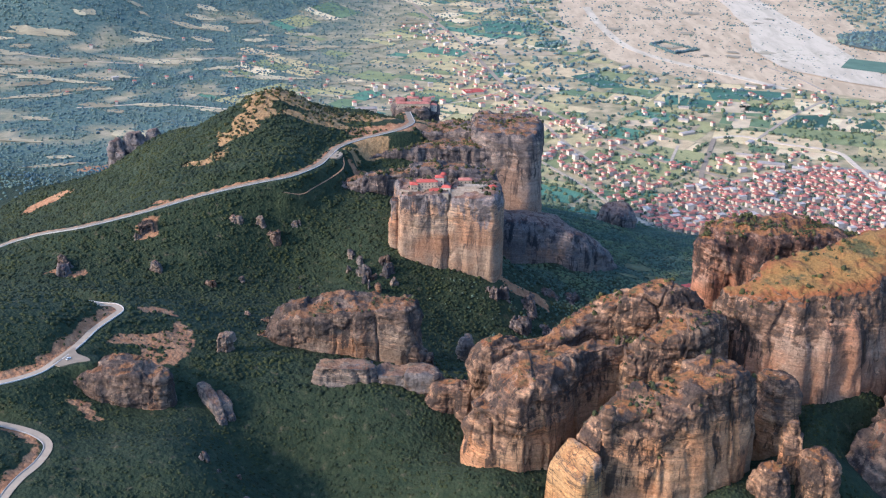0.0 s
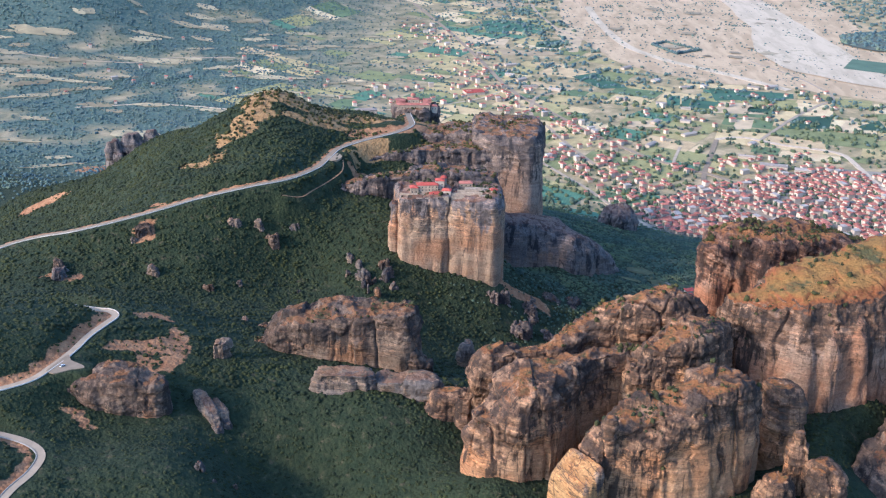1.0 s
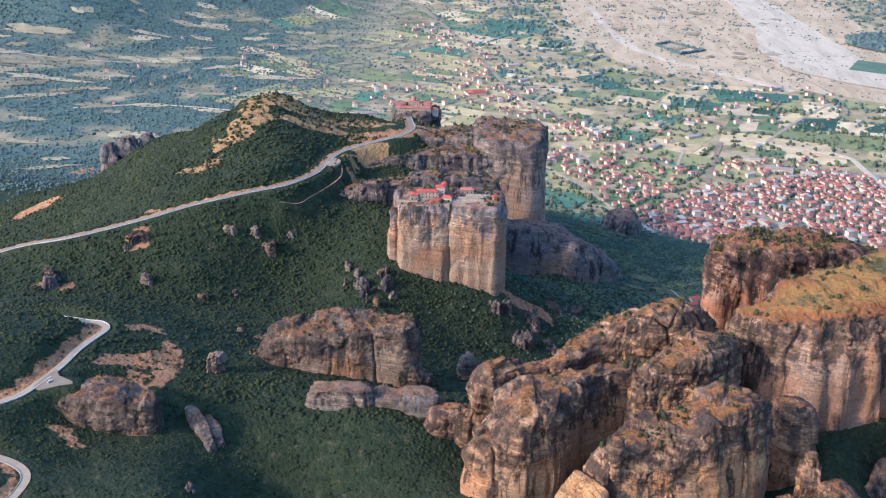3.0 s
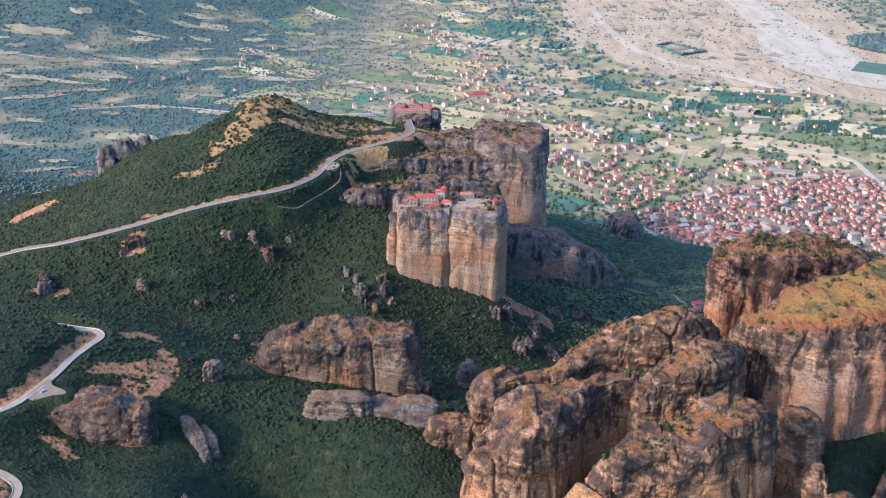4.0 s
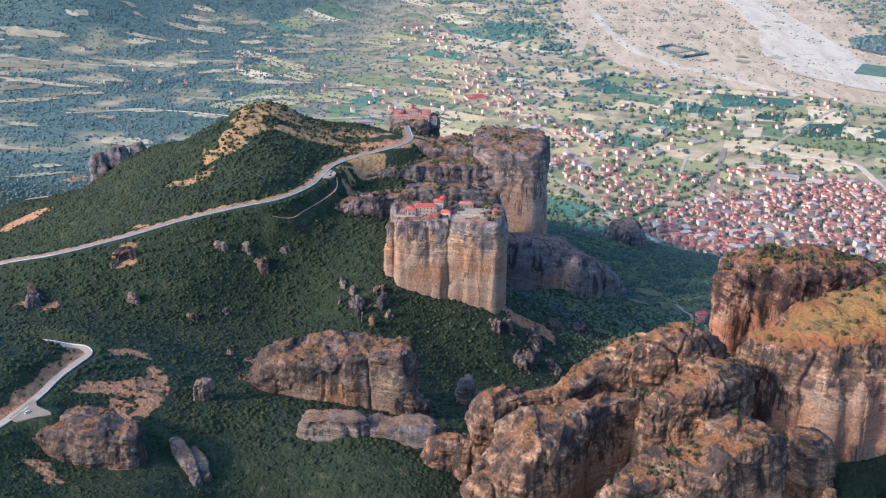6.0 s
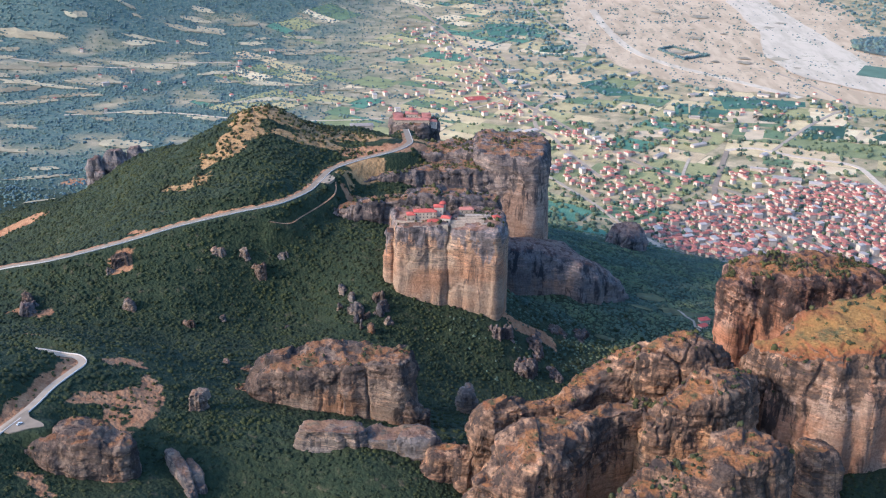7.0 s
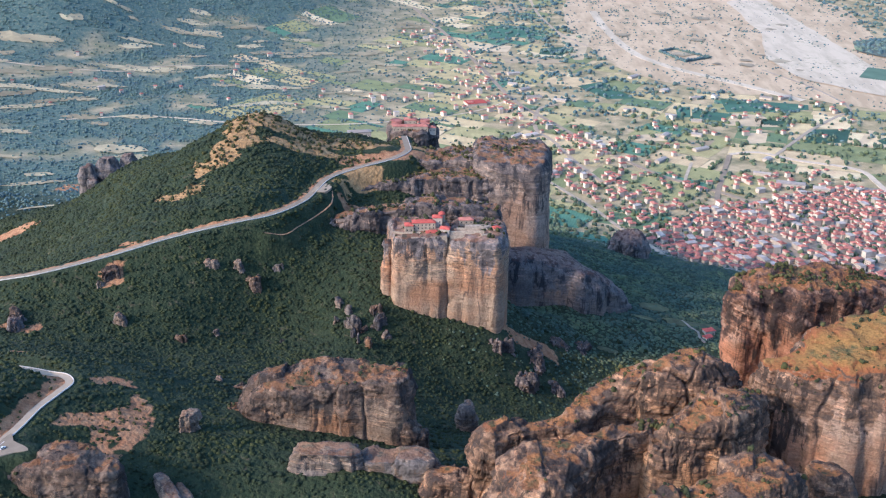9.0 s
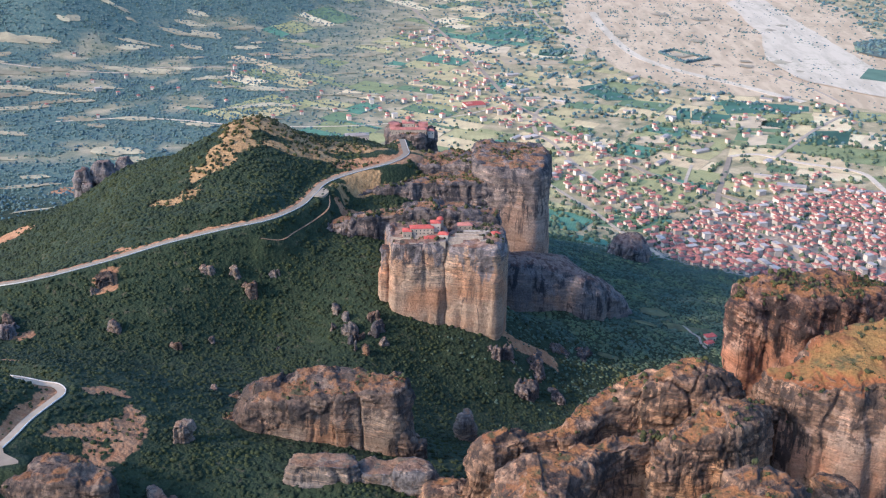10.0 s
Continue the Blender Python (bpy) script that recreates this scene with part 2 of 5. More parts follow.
def plain(name, colour, vary=0.25, scale=0.3, rough=0.85, relief=0.1, island=False):
    """A surface of one colour with blotches and grain; each thing or loose piece a little different."""
    m, nt, bsdf = material(name, rough)
    n = grain(nt, place(nt), scale, 5, 0.6)
    lo, hi = tuple(v * (1 - vary) for v in colour), tuple(min(1, v * (1 + vary)) for v in colour)
    c = ramp(nt, n, (0.3, lo), (0.7, hi))
    rnd = node(nt, "ShaderNodeNewGeometry").outputs["Random Per Island"] if island else node(nt, "ShaderNodeObjectInfo").outputs["Random"]
    c = mix(nt, 1.0, c, ramp(nt, rnd, (0.0, 0.55), (1.0, 1.0)), "MULTIPLY")
    nt.links.new(c, bsdf.inputs["Base Color"])
    bump(nt, bsdf, grain(nt, place(nt), scale * 6, 4), relief)
    return m


ASPHALT = plain("pale_asphalt", (0.46, 0.34, 0.22), 0.12, 0.15)
CONCRETE = plain("white_kerb_concrete", (0.64, 0.56, 0.47), 0.15, 0.5)
DIRT = plain("pale_dirt_track", (0.56, 0.43, 0.29), 0.2, 0.1)
VERGE = plain("bare_orange_earth", (0.44, 0.25, 0.125), 0.35, 0.12, relief=0.5)
TILE = plain("terracotta_roof_tiles", (0.46, 0.175, 0.12), 0.35, 0.2, island=True)
TILE_RED = plain("red_roof_tiles", (0.58, 0.12, 0.08), 0.2, 0.4)
RENDER_WHITE = plain("painted_render", (0.66, 0.53, 0.40), 0.12, 0.3, island=True)
MASONRY = plain("old_stone_masonry", (0.47, 0.355, 0.245), 0.3, 0.5)
METAL_ROOF = plain("pale_sheet_roof", (0.50, 0.40, 0.31), 0.2, 0.2, 0.5)
GLASS = plain("dark_window_glass", (0.05, 0.055, 0.06), 0.2, 0.3, 0.25)


def silt(name, low, high, scrub):
    """River silt in braided streaks, pale and dull, with grey-green scrub."""
    m, nt, bsdf = material(name, 0.95)
    bend = node(nt, "ShaderNodeTexNoise", Vector=place(nt), Scale=0.004, Detail=2.0)
    warp = node(nt, "ShaderNodeVectorMath", i0=place(nt, 0.030, 0.008, 0.02), i1=bend.outputs["Color"])
    strand = grain(nt, warp.outputs[0], 1.0, 8, 0.62)
    c = ramp(nt, strand, (0.40, low), (0.58, high))
    bush = maths(nt, "MULTIPLY", ramp(nt, grain(nt, place(nt), 0.05, 5, 0.7), (0.56, 0.0), (0.60, 1.0)), ramp(nt, grain(nt, place(nt), 0.006, 3), (0.48, 0.0), (0.60, 0.8)))
    c = mix(nt, bush, c, scrub)
    nt.links.new(c, bsdf.inputs["Base Color"])
    bump(nt, bsdf, grain(nt, place(nt), 0.2, 4), 0.4)
    return m


GRAVEL = silt("river_gravel", (0.47, 0.365, 0.24), (0.58, 0.455, 0.305), (0.34, 0.28, 0.17))
FLOOD = silt("dry_flood_plain", (0.42, 0.295, 0.165), (0.54, 0.385, 0.225), (0.24, 0.20, 0.11))


def field_material():
    m, nt, bsdf = material("crop_fields", 0.95)
    rnd = node(nt, "ShaderNodeObjectInfo").outputs["Random"]
    c = ramp(nt, rnd, (0.0, (0.21, 0.21, 0.085)), (0.14, (0.44, 0.335, 0.15)), (0.28, (0.56, 0.41, 0.20)), (0.42, (0.30, 0.265, 0.105)), (0.54, (0.64, 0.48, 0.26)), (0.62, (0.11, 0.19, 0.11)), (0.74, (0.38, 0.31, 0.13)), (0.84, (0.52, 0.37, 0.19)), (0.92, (0.14, 0.175, 0.08)), constant=True)
    c = mix(nt, 0.7, c, ramp(nt, grain(nt, place(nt), 0.035, 5), (0.3, 0.36), (0.7, 0.64)), "OVERLAY")
    row = node(nt, "ShaderNodeTexWave", Vector=place(nt), Scale=0.12, Distortion=1.5)
    c = mix(nt, 0.18, c, row.outputs[0], "OVERLAY")
    nt.links.new(c, bsdf.inputs["Base Color"])
    bump(nt, bsdf, grain(nt, place(nt), 0.5, 4), 0.3)
    return m


FIELD = field_material()


def ground_material():
    """Scrubby soil; the attribute "cover" says where dry grass (red), bare earth (green) and farmland (blue) lie."""
    m, nt, bsdf = material("ground_soil", 0.95)
    pos = place(nt)
    at = nt.nodes.new("ShaderNodeAttribute")
    at.attribute_name = "cover"
    r, g, b = (node(nt, "ShaderNodeSeparateColor", Color=at.outputs["Color"]).outputs[k] for k in range(3))
    n1, n2, n3 = grain(nt, pos, 0.02, 6, 0.62), grain(nt, pos, 0.12, 6, 0.62), grain(nt, pos, 0.8, 4)
    c = ramp(nt, n2, (0.40, (0.022, 0.030, 0.012)), (0.60, (0.036, 0.042, 0.016)), (0.70, (0.085, 0.066, 0.034)))
    farm = ramp(nt, n1, (0.36, (0.19, 0.165, 0.08)), (0.50, (0.34, 0.26, 0.13)), (0.64, (0.50, 0.365, 0.20)))
    # far scrub, its soil colour shifted pale blue-green to paint in haze
    hazed_scrub = ramp(nt, n2, (0.36, (0.070, 0.104, 0.086)), (0.54, (0.108, 0.140, 0.108)), (0.68, (0.20, 0.19, 0.115)))
    c = mix(nt, ramp(nt, b, (0.0, 0.0), (0.5, 1.0)), c, hazed_scrub)
    c = mix(nt, ramp(nt, b, (0.5, 0.0), (1.0, 1.0)), c, farm)
    dry = ramp(nt, n2, (0.34, (0.20, 0.115, 0.042)), (0.52, (0.34, 0.195, 0.075)), (0.72, (0.40, 0.25, 0.105)))
    c = mix(nt, ramp(nt, maths(nt, "ADD", r, maths(nt, "MULTIPLY", maths(nt, "SUBTRACT", n2, 0.5), 0.9)), (0.42, 0.0), (0.62, 1.0)), c, dry)
    soil = ramp(nt, n2, (0.35, (0.25, 0.110, 0.046)), (0.65, (0.40, 0.21, 0.095)))
    c = mix(nt, ramp(nt, maths(nt, "ADD", g, maths(nt, "MULTIPLY", maths(nt, "SUBTRACT", n2, 0.5), 1.1)), (0.42, 0.0), (0.60, 1.0)), c, soil)
    c = mix(nt, 0.5, c, ramp(nt, n3, (0.3, 0.3), (0.7, 0.7)), "OVERLAY")
    nt.links.new(c, bsdf.inputs["Base Color"])
    shrubs = node(nt, "ShaderNodeTexVoronoi", Vector=pos, Scale=0.30).outputs["Distance"]
    bump(nt, bsdf, maths(nt, "SUBTRACT", maths(nt, "ADD", n3, n2), maths(nt, "MULTIPLY", shrubs, maths(nt, "SUBTRACT", 1.6, maths(nt, "MULTIPLY", b, 1.5)))), 0.6)
    return m


GROUND = ground_material()
# ---------------------------------------------------------------- the lie of the land
# hills: x, y, radius, height
RIDGE_HILLS = [
    (-470, 1060, 126, 85), (-350, 1085, 115, 103), (-240, 1130, 103, 142), (-175, 1240, 103, 95), (-90, 1340, 103, 103),
    (-270, 1300, 126, 103), (-230, 1400, 126, 105), (-380, 1330, 161, 146), (-130, 1490, 115, 91), (-20, 1420, 103, 167),
    (-310, 720, 126, 7), (-300, 850, 138, 99), (-420, 780, 184, 111), (-290, 620, 150, 58), (-600, 800, 253, 116),
    (-380, 980, 126, -1), (-250, 970, 126, 45), (-120, 1000, 126, 87), (-90, 1110, 103, 63), (0, 1170, 126, 143),
    (-150, 860, 138, 72), (-180, 700, 115, 44),
]
SPUR_HILLS = [
    (-60, 760, 126, 83), (-60, 620, 172, 25), (60, 880, 161, 92), (190, 720, 184, 62), (180, 960, 184, 54),
    (350, 880, 207, 51), (230, 1180, 172, 46), (120, 1300, 138, 41), (250, 1450, 195, 42), (60, 1560, 172, 58),
    (-200, 1620, 184, 137), (-520, 1520, 207, 58), (-620, 1220, 230, 78), (-800, 1000, 299, 43), (420, 1250, 207, 26),
    (-400, 400, 299, 173), (0, 350, 299, 143), (350, 450, 299, 88), (560, 700, 253, 107), (-850, 600, 299, 178),
    (600, 1100, 276, 76), (-900, 1450, 299, 38),
]
VALLEY_HILLS = [
    (300, 1650, 253, 10), (-490, 1290, 103, 0), (-590, 1440, 126, 43), (-205, 1090, 69, -30), (-185, 650, 69, 39),
    (-143, 684, 63, -45), (-250, 690, 69, -21), (-370, 1205, 80, 39), (-395, 1430, 92, 48), (-90, 1330, 63, 10),
    (-205, 1155, 57, 18), (-250, 800, 80, -3), (-1250, 1250, 345, 43), (-400, 150, 299, 112), (300, 150, 299, 90),
    (1000, 1500, 345, 13), (-370, 930, 69, 11), (-600, 1000, 161, 28), (-700, 1700, 253, 12), (-340, 805, 57, -6),
    (10, 1110, 69, -47), (-75, 1185, 80, 26),
]
KNOLLS = [
    (-60, 1265, 52, 25), (20, 1095, 52, 46), (-60, 1440, 69, -60), (-40, 1500, 69, 2), (-252, 1378, 40, 16), (-345, 1380, 64, -26),
    (0, 668, 42, 23), (34, 662, 42, 24), (72, 698, 42, 26), (183, 650, 42, 44), (105, 620, 42, 41), (276, 762, 42, 40), (311, 788, 42, 9), (332, 815, 42, 48), (124, 738, 42, 18), (228, 690, 42, 29), (280, 690, 42, 34), (45, 1230, 45, -19), (-119, 1190, 45, 8), (94, 1320, 45, 35), (150, 800, 42, 14), (210, 800, 42, 47),
]
FAR_HILLS = [(-1700, 4300, 700, 260), (-950, 4650, 520, 190), (-2300, 3300, 800, 240), (-500, 6200, 700, 220), (1200, 7600, 900, 260), (3200, 6400, 900, 260), (-1350, 3500, 420, 130), (-850, 3850, 380, 120), (-1150, 3150, 200, 30)]


def swell(x, y):
    x, y = np.asarray(x, float), np.asarray(y, float)
    z = np.zeros(np.broadcast(x, y).shape)
    for cx, cy, r, top in RIDGE_HILLS + SPUR_HILLS + VALLEY_HILLS + KNOLLS + FAR_HILLS:
        z = z + top * np.exp(-((x - cx) ** 2 + (y - cy) ** 2) / (r * r))
    rough = smooth(z, 15, 90)
    z = z + rough * (4.5 * fbm(x / 70, y / 70, 0.3, 5) + 2.2 * fbm(x / 16, y / 16, 0.7, 6, 3))
    west = smooth(-x, 250, 700) * smooth(y, 1500, 1900)
    return z + 6 * west * fbm(x / 220, y / 220, 0.1, 9)


def glide(points, step):
    """A smooth line through the points (Catmull-Rom), with about that step."""
    p = np.array(points, float)
    p = np.vstack([2 * p[0] - p[1], p, 2 * p[-1] - p[-2]])
    out = []
    for a, b, c, d in zip(p, p[1:], p[2:], p[3:]):
        n = max(2, int(np.linalg.norm(c - b) / step))
        t = np.linspace(0, 1, n, endpoint=False)[:, None]
        out.append(0.5 * (2 * b + (c - a) * t + (2 * a - 5 * b + 4 * c - d) * t ** 2 + (3 * b - a - 3 * c + d) * t ** 3))
    return np.vstack(out + [p[-2:-1]])


# mountain roads: x, y, z
RIDGE_ROAD = glide([(-640, 960, 190), (-540, 1012, 216), (-492, 1046, 231), (-455, 1058, 240), (-406, 1062, 249), (-346, 1085, 259), (-294, 1112, 268), (-240, 1136, 275), (-202, 1158, 277), (-178, 1200, 276), (-170, 1235, 276), (-160, 1272, 277), (-133, 1305, 278), (-95, 1332, 281), (-79, 1362, 281), (-82, 1400, 277), (-90, 1470, 266)], 4)
SPUR_ROAD = glide([(-400, 672, 274), (-350, 688, 273), (-322, 709, 272), (-312, 732, 272), (-306, 759, 271), (-303, 786, 270), (-297, 810, 269), (-294, 826, 268), (-302, 837, 267), (-316, 845, 264), (-345, 862, 258), (-400, 880, 252)], 3)
LOW_ROAD = glide([(-420, 680, 262), (-370, 668, 260), (-330, 659, 259), (-302, 650, 258), (-287, 637, 257), (-286, 618, 256), (-292, 595, 256), (-294, 570, 255), (-290, 530, 254)], 3)
FOOTPATH = glide([(-205, 1128, 268), (-187, 1140, 262), (-177, 1161, 262), (-160, 1190, 265), (-150, 1215, 268), (-152, 1240, 273)], 3)
LAY_BYS = [glide([(-164, 1226, 276.4), (-160, 1240, 276.5), (-158, 1258, 276.6)], 3), glide([(-306, 728, 272.4), (-299, 731, 272.4), (-288, 732, 272.4)], 3)]
BENCHES = [(LAY_BYS[0], 11.0, 20.0), (LAY_BYS[1], 9.0, 16.0), (RIDGE_ROAD, 6.0, 24.0), (SPUR_ROAD, 5.0, 20.0), (LOW_ROAD, 5.0, 18.0), (FOOTPATH, 2.5, 8.0)]


def nearest(line, x, y):
    """Distance to a line in plan, and the line's height there."""
    shape = np.shape(x)
    x, y = np.ravel(x), np.ravel(y)
    dist, height = np.full(x.shape, 1e9), np.zeros(x.shape)
    lo, hi = line.min(0) - 60, line.max(0) + 60
    near = np.where((x > lo[0]) & (x < hi[0]) & (y > lo[1]) & (y < hi[1]))[0]
    for i in range(0, len(near), 20000):
        k = near[i:i + 20000]
        d2 = (x[k, None] - line[None, :, 0]) ** 2 + (y[k, None] - line[None, :, 1]) ** 2
        j = d2.argmin(1)
        dist[k], height[k] = np.sqrt(d2[np.arange(len(k)), j]), line[j, 2]
    return dist.reshape(shape), height.reshape(shape)


def land(x, y):
    """The ground's height, cut and filled along the roads."""
    z = swell(x, y)
    for line, flat, reach in BENCHES:
        d, hz = nearest(line, x, y)
        w = 1 - smooth(d, flat, reach)
        z = z * (1 - w) + (hz - 0.35) * w
    return z


def oval(x, y, cx, cy, rx, ry, turn=0.0):
    c, s = math.cos(radians(turn)), math.sin(radians(turn))
    u, v = (x - cx) * c + (y - cy) * s, -(x - cx) * s + (y - cy) * c
    return 1 - smooth(np.sqrt((u / rx) ** 2 + (v / ry) ** 2), 0.6, 1.15)


# x, y, rx, ry, turn
DRY_GRASS = [(-254, 1366, 46, 34, 0), (-208, 1362, 46, 30, -10), (-170, 1378, 50, 28, 0), (-138, 1374, 40, 20, 0), (-180, 1330, 36, 18, 0), (-214, 1316, 26, 14, 0), (-262, 1316, 22, 42, 10), (-277, 1274, 18, 26, 20), (-291, 1252, 17, 20, 20), (-299, 1216, 17, 18, 0), (-316, 1206, 16, 12, 0), (-128, 1293, 34, 13, 25), (-146, 1262, 15, 10, 0), (-34, 1392, 64, 22, 0)]
BARE = [(-338, 1062, 14, 12, 0), (-262, 838, 22, 8, -10), (-240, 812, 10, 18, 0), (-266, 786, 26, 12, 0), (-246, 800, 16, 12, 0), (-234, 786, 9, 15, 0), (-252, 768, 18, 7, 0), (-330, 1108, 26, 4, 15), (-360, 905, 16, 8, 0), (-120, 1240, 40, 12, 0), (60, 1120, 45, 16, 5), (-104, 1338, 66, 20, 24), (-20, 1400, 60, 12, 0), (-400, 985, 22, 10, 0), (-560, 1350, 36, 12, 20), (-286, 690, 14, 10, 0), (-700, 1990, 60, 30, 20)]


def bank(line, side, wide, x, y):
    """Where the cut bank on one side of a road lies."""
    d = np.gradient(line, axis=0)
    nrm = np.stack([-d[:, 1], d[:, 0], 0 * d[:, 0]], -1)
    nrm /= np.linalg.norm(nrm, axis=1)[:, None]
    gap = nearest(line + side * nrm * (3 + wide / 2), x, y)[0]
    return (1 - smooth(gap, 0.35 * wide, 0.75 * wide)) * smooth(fbm(x / 40, y / 40, 0.9, 71, 3), -0.75, -0.2)


def cover(x, y):
    x0, y0 = x, y
    x, y = x + 20 * fbm(x / 24, y / 24, 0.3, 61, 4), y + 20 * fbm(x / 24, y / 24, 4.3, 62, 4)
    dry = np.zeros(np.shape(x))
    bare = np.zeros(np.shape(x))
    for o in DRY_GRASS:
        dry = np.maximum(dry, oval(x, y, *o))
    for o in BARE:
        bare = np.maximum(bare, oval(x, y, *o))
    farm = smooth(y - 0.35 * np.abs(x) * (x < 0), 1560, 1750) * (1 - smooth(swell(x, y), 40, 85))
    for line, side, wide in ((SPUR_ROAD, 1, 9.0), (LOW_ROAD, -1, 7.0), (RIDGE_ROAD, 1, 5.0)):
        bare = np.maximum(bare, 1.15 * bank(line, side, wide, x0, y0))
    wood = smooth(-x0 + 0.25 * (y0 - 2400) * (y0 < 2400), 200, 620) * smooth(fbm(x0 / 130, y0 / 60, 0.6, 43, 4), -0.22, -0.06)
    farm = farm * (1 - 0.15 * smooth(-x0, -50, 350) * (y0 > 1650))
    # far ground keeps at least half blue, which gives the haze-tinted scrub
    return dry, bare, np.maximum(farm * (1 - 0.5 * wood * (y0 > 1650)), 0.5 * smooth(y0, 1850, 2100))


def spread(fine, reach_lo, reach_hi, grow=1.12):
    """Grid lines: even within fine = (lo, hi, step), ever wider outside."""
    lo, hi, step = fine
    mid = list(np.arange(lo, hi + 0.1, step))
    for sign, end in ((-1, reach_lo), (1, reach_hi)):
        s, v = step, mid[0] if sign < 0 else mid[-1]
        more = []
        while sign * v < sign * end:
            s = min(s * grow, 46 if abs(v) < 4400 else 1500)
            v += sign * s
            more.append(v)
        mid = (more[::-1] + mid) if sign < 0 else (mid + more)
    return np.array(mid)


def build_ground():
    xs, ys = spread((-600, 460, 6.0), -12000, 12000), spread((560, 1640, 6.0), -4000, 14000)
    gx, gy = np.meshgrid(xs, ys)
    verts = np.stack([gx, gy, land(gx, gy)], -1).reshape(-1, 3)
    n, w = len(ys), len(xs)
    k = (np.arange(n - 1)[:, None] * w + np.arange(w - 1)[None, :]).ravel()
    me = mesh_from("ground", verts, np.stack([k, k + 1, k + w + 1, k + w], -1), [GROUND])
    at = me.color_attributes.new("cover", "FLOAT_COLOR", "POINT")
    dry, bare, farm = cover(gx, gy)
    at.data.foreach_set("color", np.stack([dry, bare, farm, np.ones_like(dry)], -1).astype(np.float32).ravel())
    tagged(new("ground", me), "wooded hills falling to a flat farmed river plain", "ground", kind="structure")


build_ground()


def ribbon(name, line, width, mat, lift, offset=0.0, thick=0.3):
    """A strip of that width along a line, with a thickness."""
    d = np.gradient(line, axis=0)
    side = np.stack([-d[:, 1], d[:, 0]], -1)
    side /= np.linalg.norm(side, axis=1)[:, None] + 1e-9
    rows = []
    for off, dz in ((-width / 2, -thick), (-width / 2, 0), (width / 2, 0), (width / 2, -thick)):
        q = line.copy()
        q[:, :2] += side * (off + offset)
        q[:, 2] += lift + dz
        rows.append(q)
    n = len(line)
    verts = np.stack(rows, 1).reshape(-1, 3)
    i = np.arange(n - 1)[:, None] * 4
    faces = np.concatenate([np.stack([i[:, 0] + k + 1, i[:, 0] + k, i[:, 0] + k + 4, i[:, 0] + k + 5], -1) for k in range(3)])
    return new(name, mesh_from(name, verts, faces, [mat], False))


for line, wide in ((RIDGE_ROAD, 7.0), (SPUR_ROAD, 5.6), (LOW_ROAD, 5.6)):
    tagged(ribbon("road", line, wide, ASPHALT, 0.25), "pale grey asphalt mountain road along the slope", "road", kind="structure")
    tagged(ribbon("kerb", line, 0.5, CONCRETE, 0.75, offset=-wide / 2 - 0.4, thick=0.9), "low whitewashed parapet beside the mountain road", "kerb", kind="structure")
tagged(ribbon("path", FOOTPATH, 1.8, VERGE, 0.05), "pale dirt footpath below the road", "path", kind="structure")
def lay_by(outline, z):
    bm = bmesh.new()
    f = bm.faces.new([bm.verts.new((x, y, z - 2.5)) for x, y in glide([(*p, 0) for p in outline + outline[:1]], 4)[:-1, :2]])
    up = bmesh.ops.extrude_face_region(bm, geom=[f])["geom"]
    bmesh.ops.translate(bm, verts=[v for v in up if isinstance(v, bmesh.types.BMVert)], vec=(0, 0, 2.5))
    me = bpy.data.meshes.new("lay_by")
    bm.to_mesh(me)
    bm.free()
    me.materials.append(ASPHALT)
    tagged(new("lay_by", me), "pale gravel lay-by beside the mountain road", "lay-by", kind="structure")


lay_by([(-314, 724), (-310, 738), (-306, 750), (-301, 741), (-291, 735), (-287, 730), (-295, 727), (-307, 720)], 272.5)
lay_by([(-172, 1228), (-168, 1248), (-160, 1254), (-153, 1244), (-158, 1228)], 276.4)
# ---------------------------------------------------------------- rocks
FOOTPRINTS = []
LEDGES = []


def risen(me, level, rise):
    """Stores how far up its rock each corner lies, and how level the rock is there."""
    for key, values in (("level", level), ("rise", rise)):
        at = me.attributes.new(key, "FLOAT", "POINT")
        at.data.foreach_set("value", values.astype(np.float32))
    return me


def normals(x, y, z):
    p = np.stack([x, y, z], -1)
    du = np.roll(p, -1, 1) - np.roll(p, 1, 1)
    dv = np.gradient(p, axis=0)
    n = np.cross(du, dv)
    return n / (np.linalg.norm(n, axis=2, keepdims=True) + 1e-9)


def profile(box, size, tall, cell):
    """The outline of a wall that rounds over to its top, in even steps."""
    phi = np.linspace(0, math.pi / 2, 900)
    pr, pz = np.cos(phi) ** box, np.sin(phi) ** box
    run = np.concatenate([[0], np.cumsum(np.hypot(np.diff(pr) * size, np.diff(pz) * tall))])
    even = np.linspace(0, run[-1], max(10, int(run[-1] / cell)))
    return np.interp(even, run, pr), np.interp(even, run, pz)


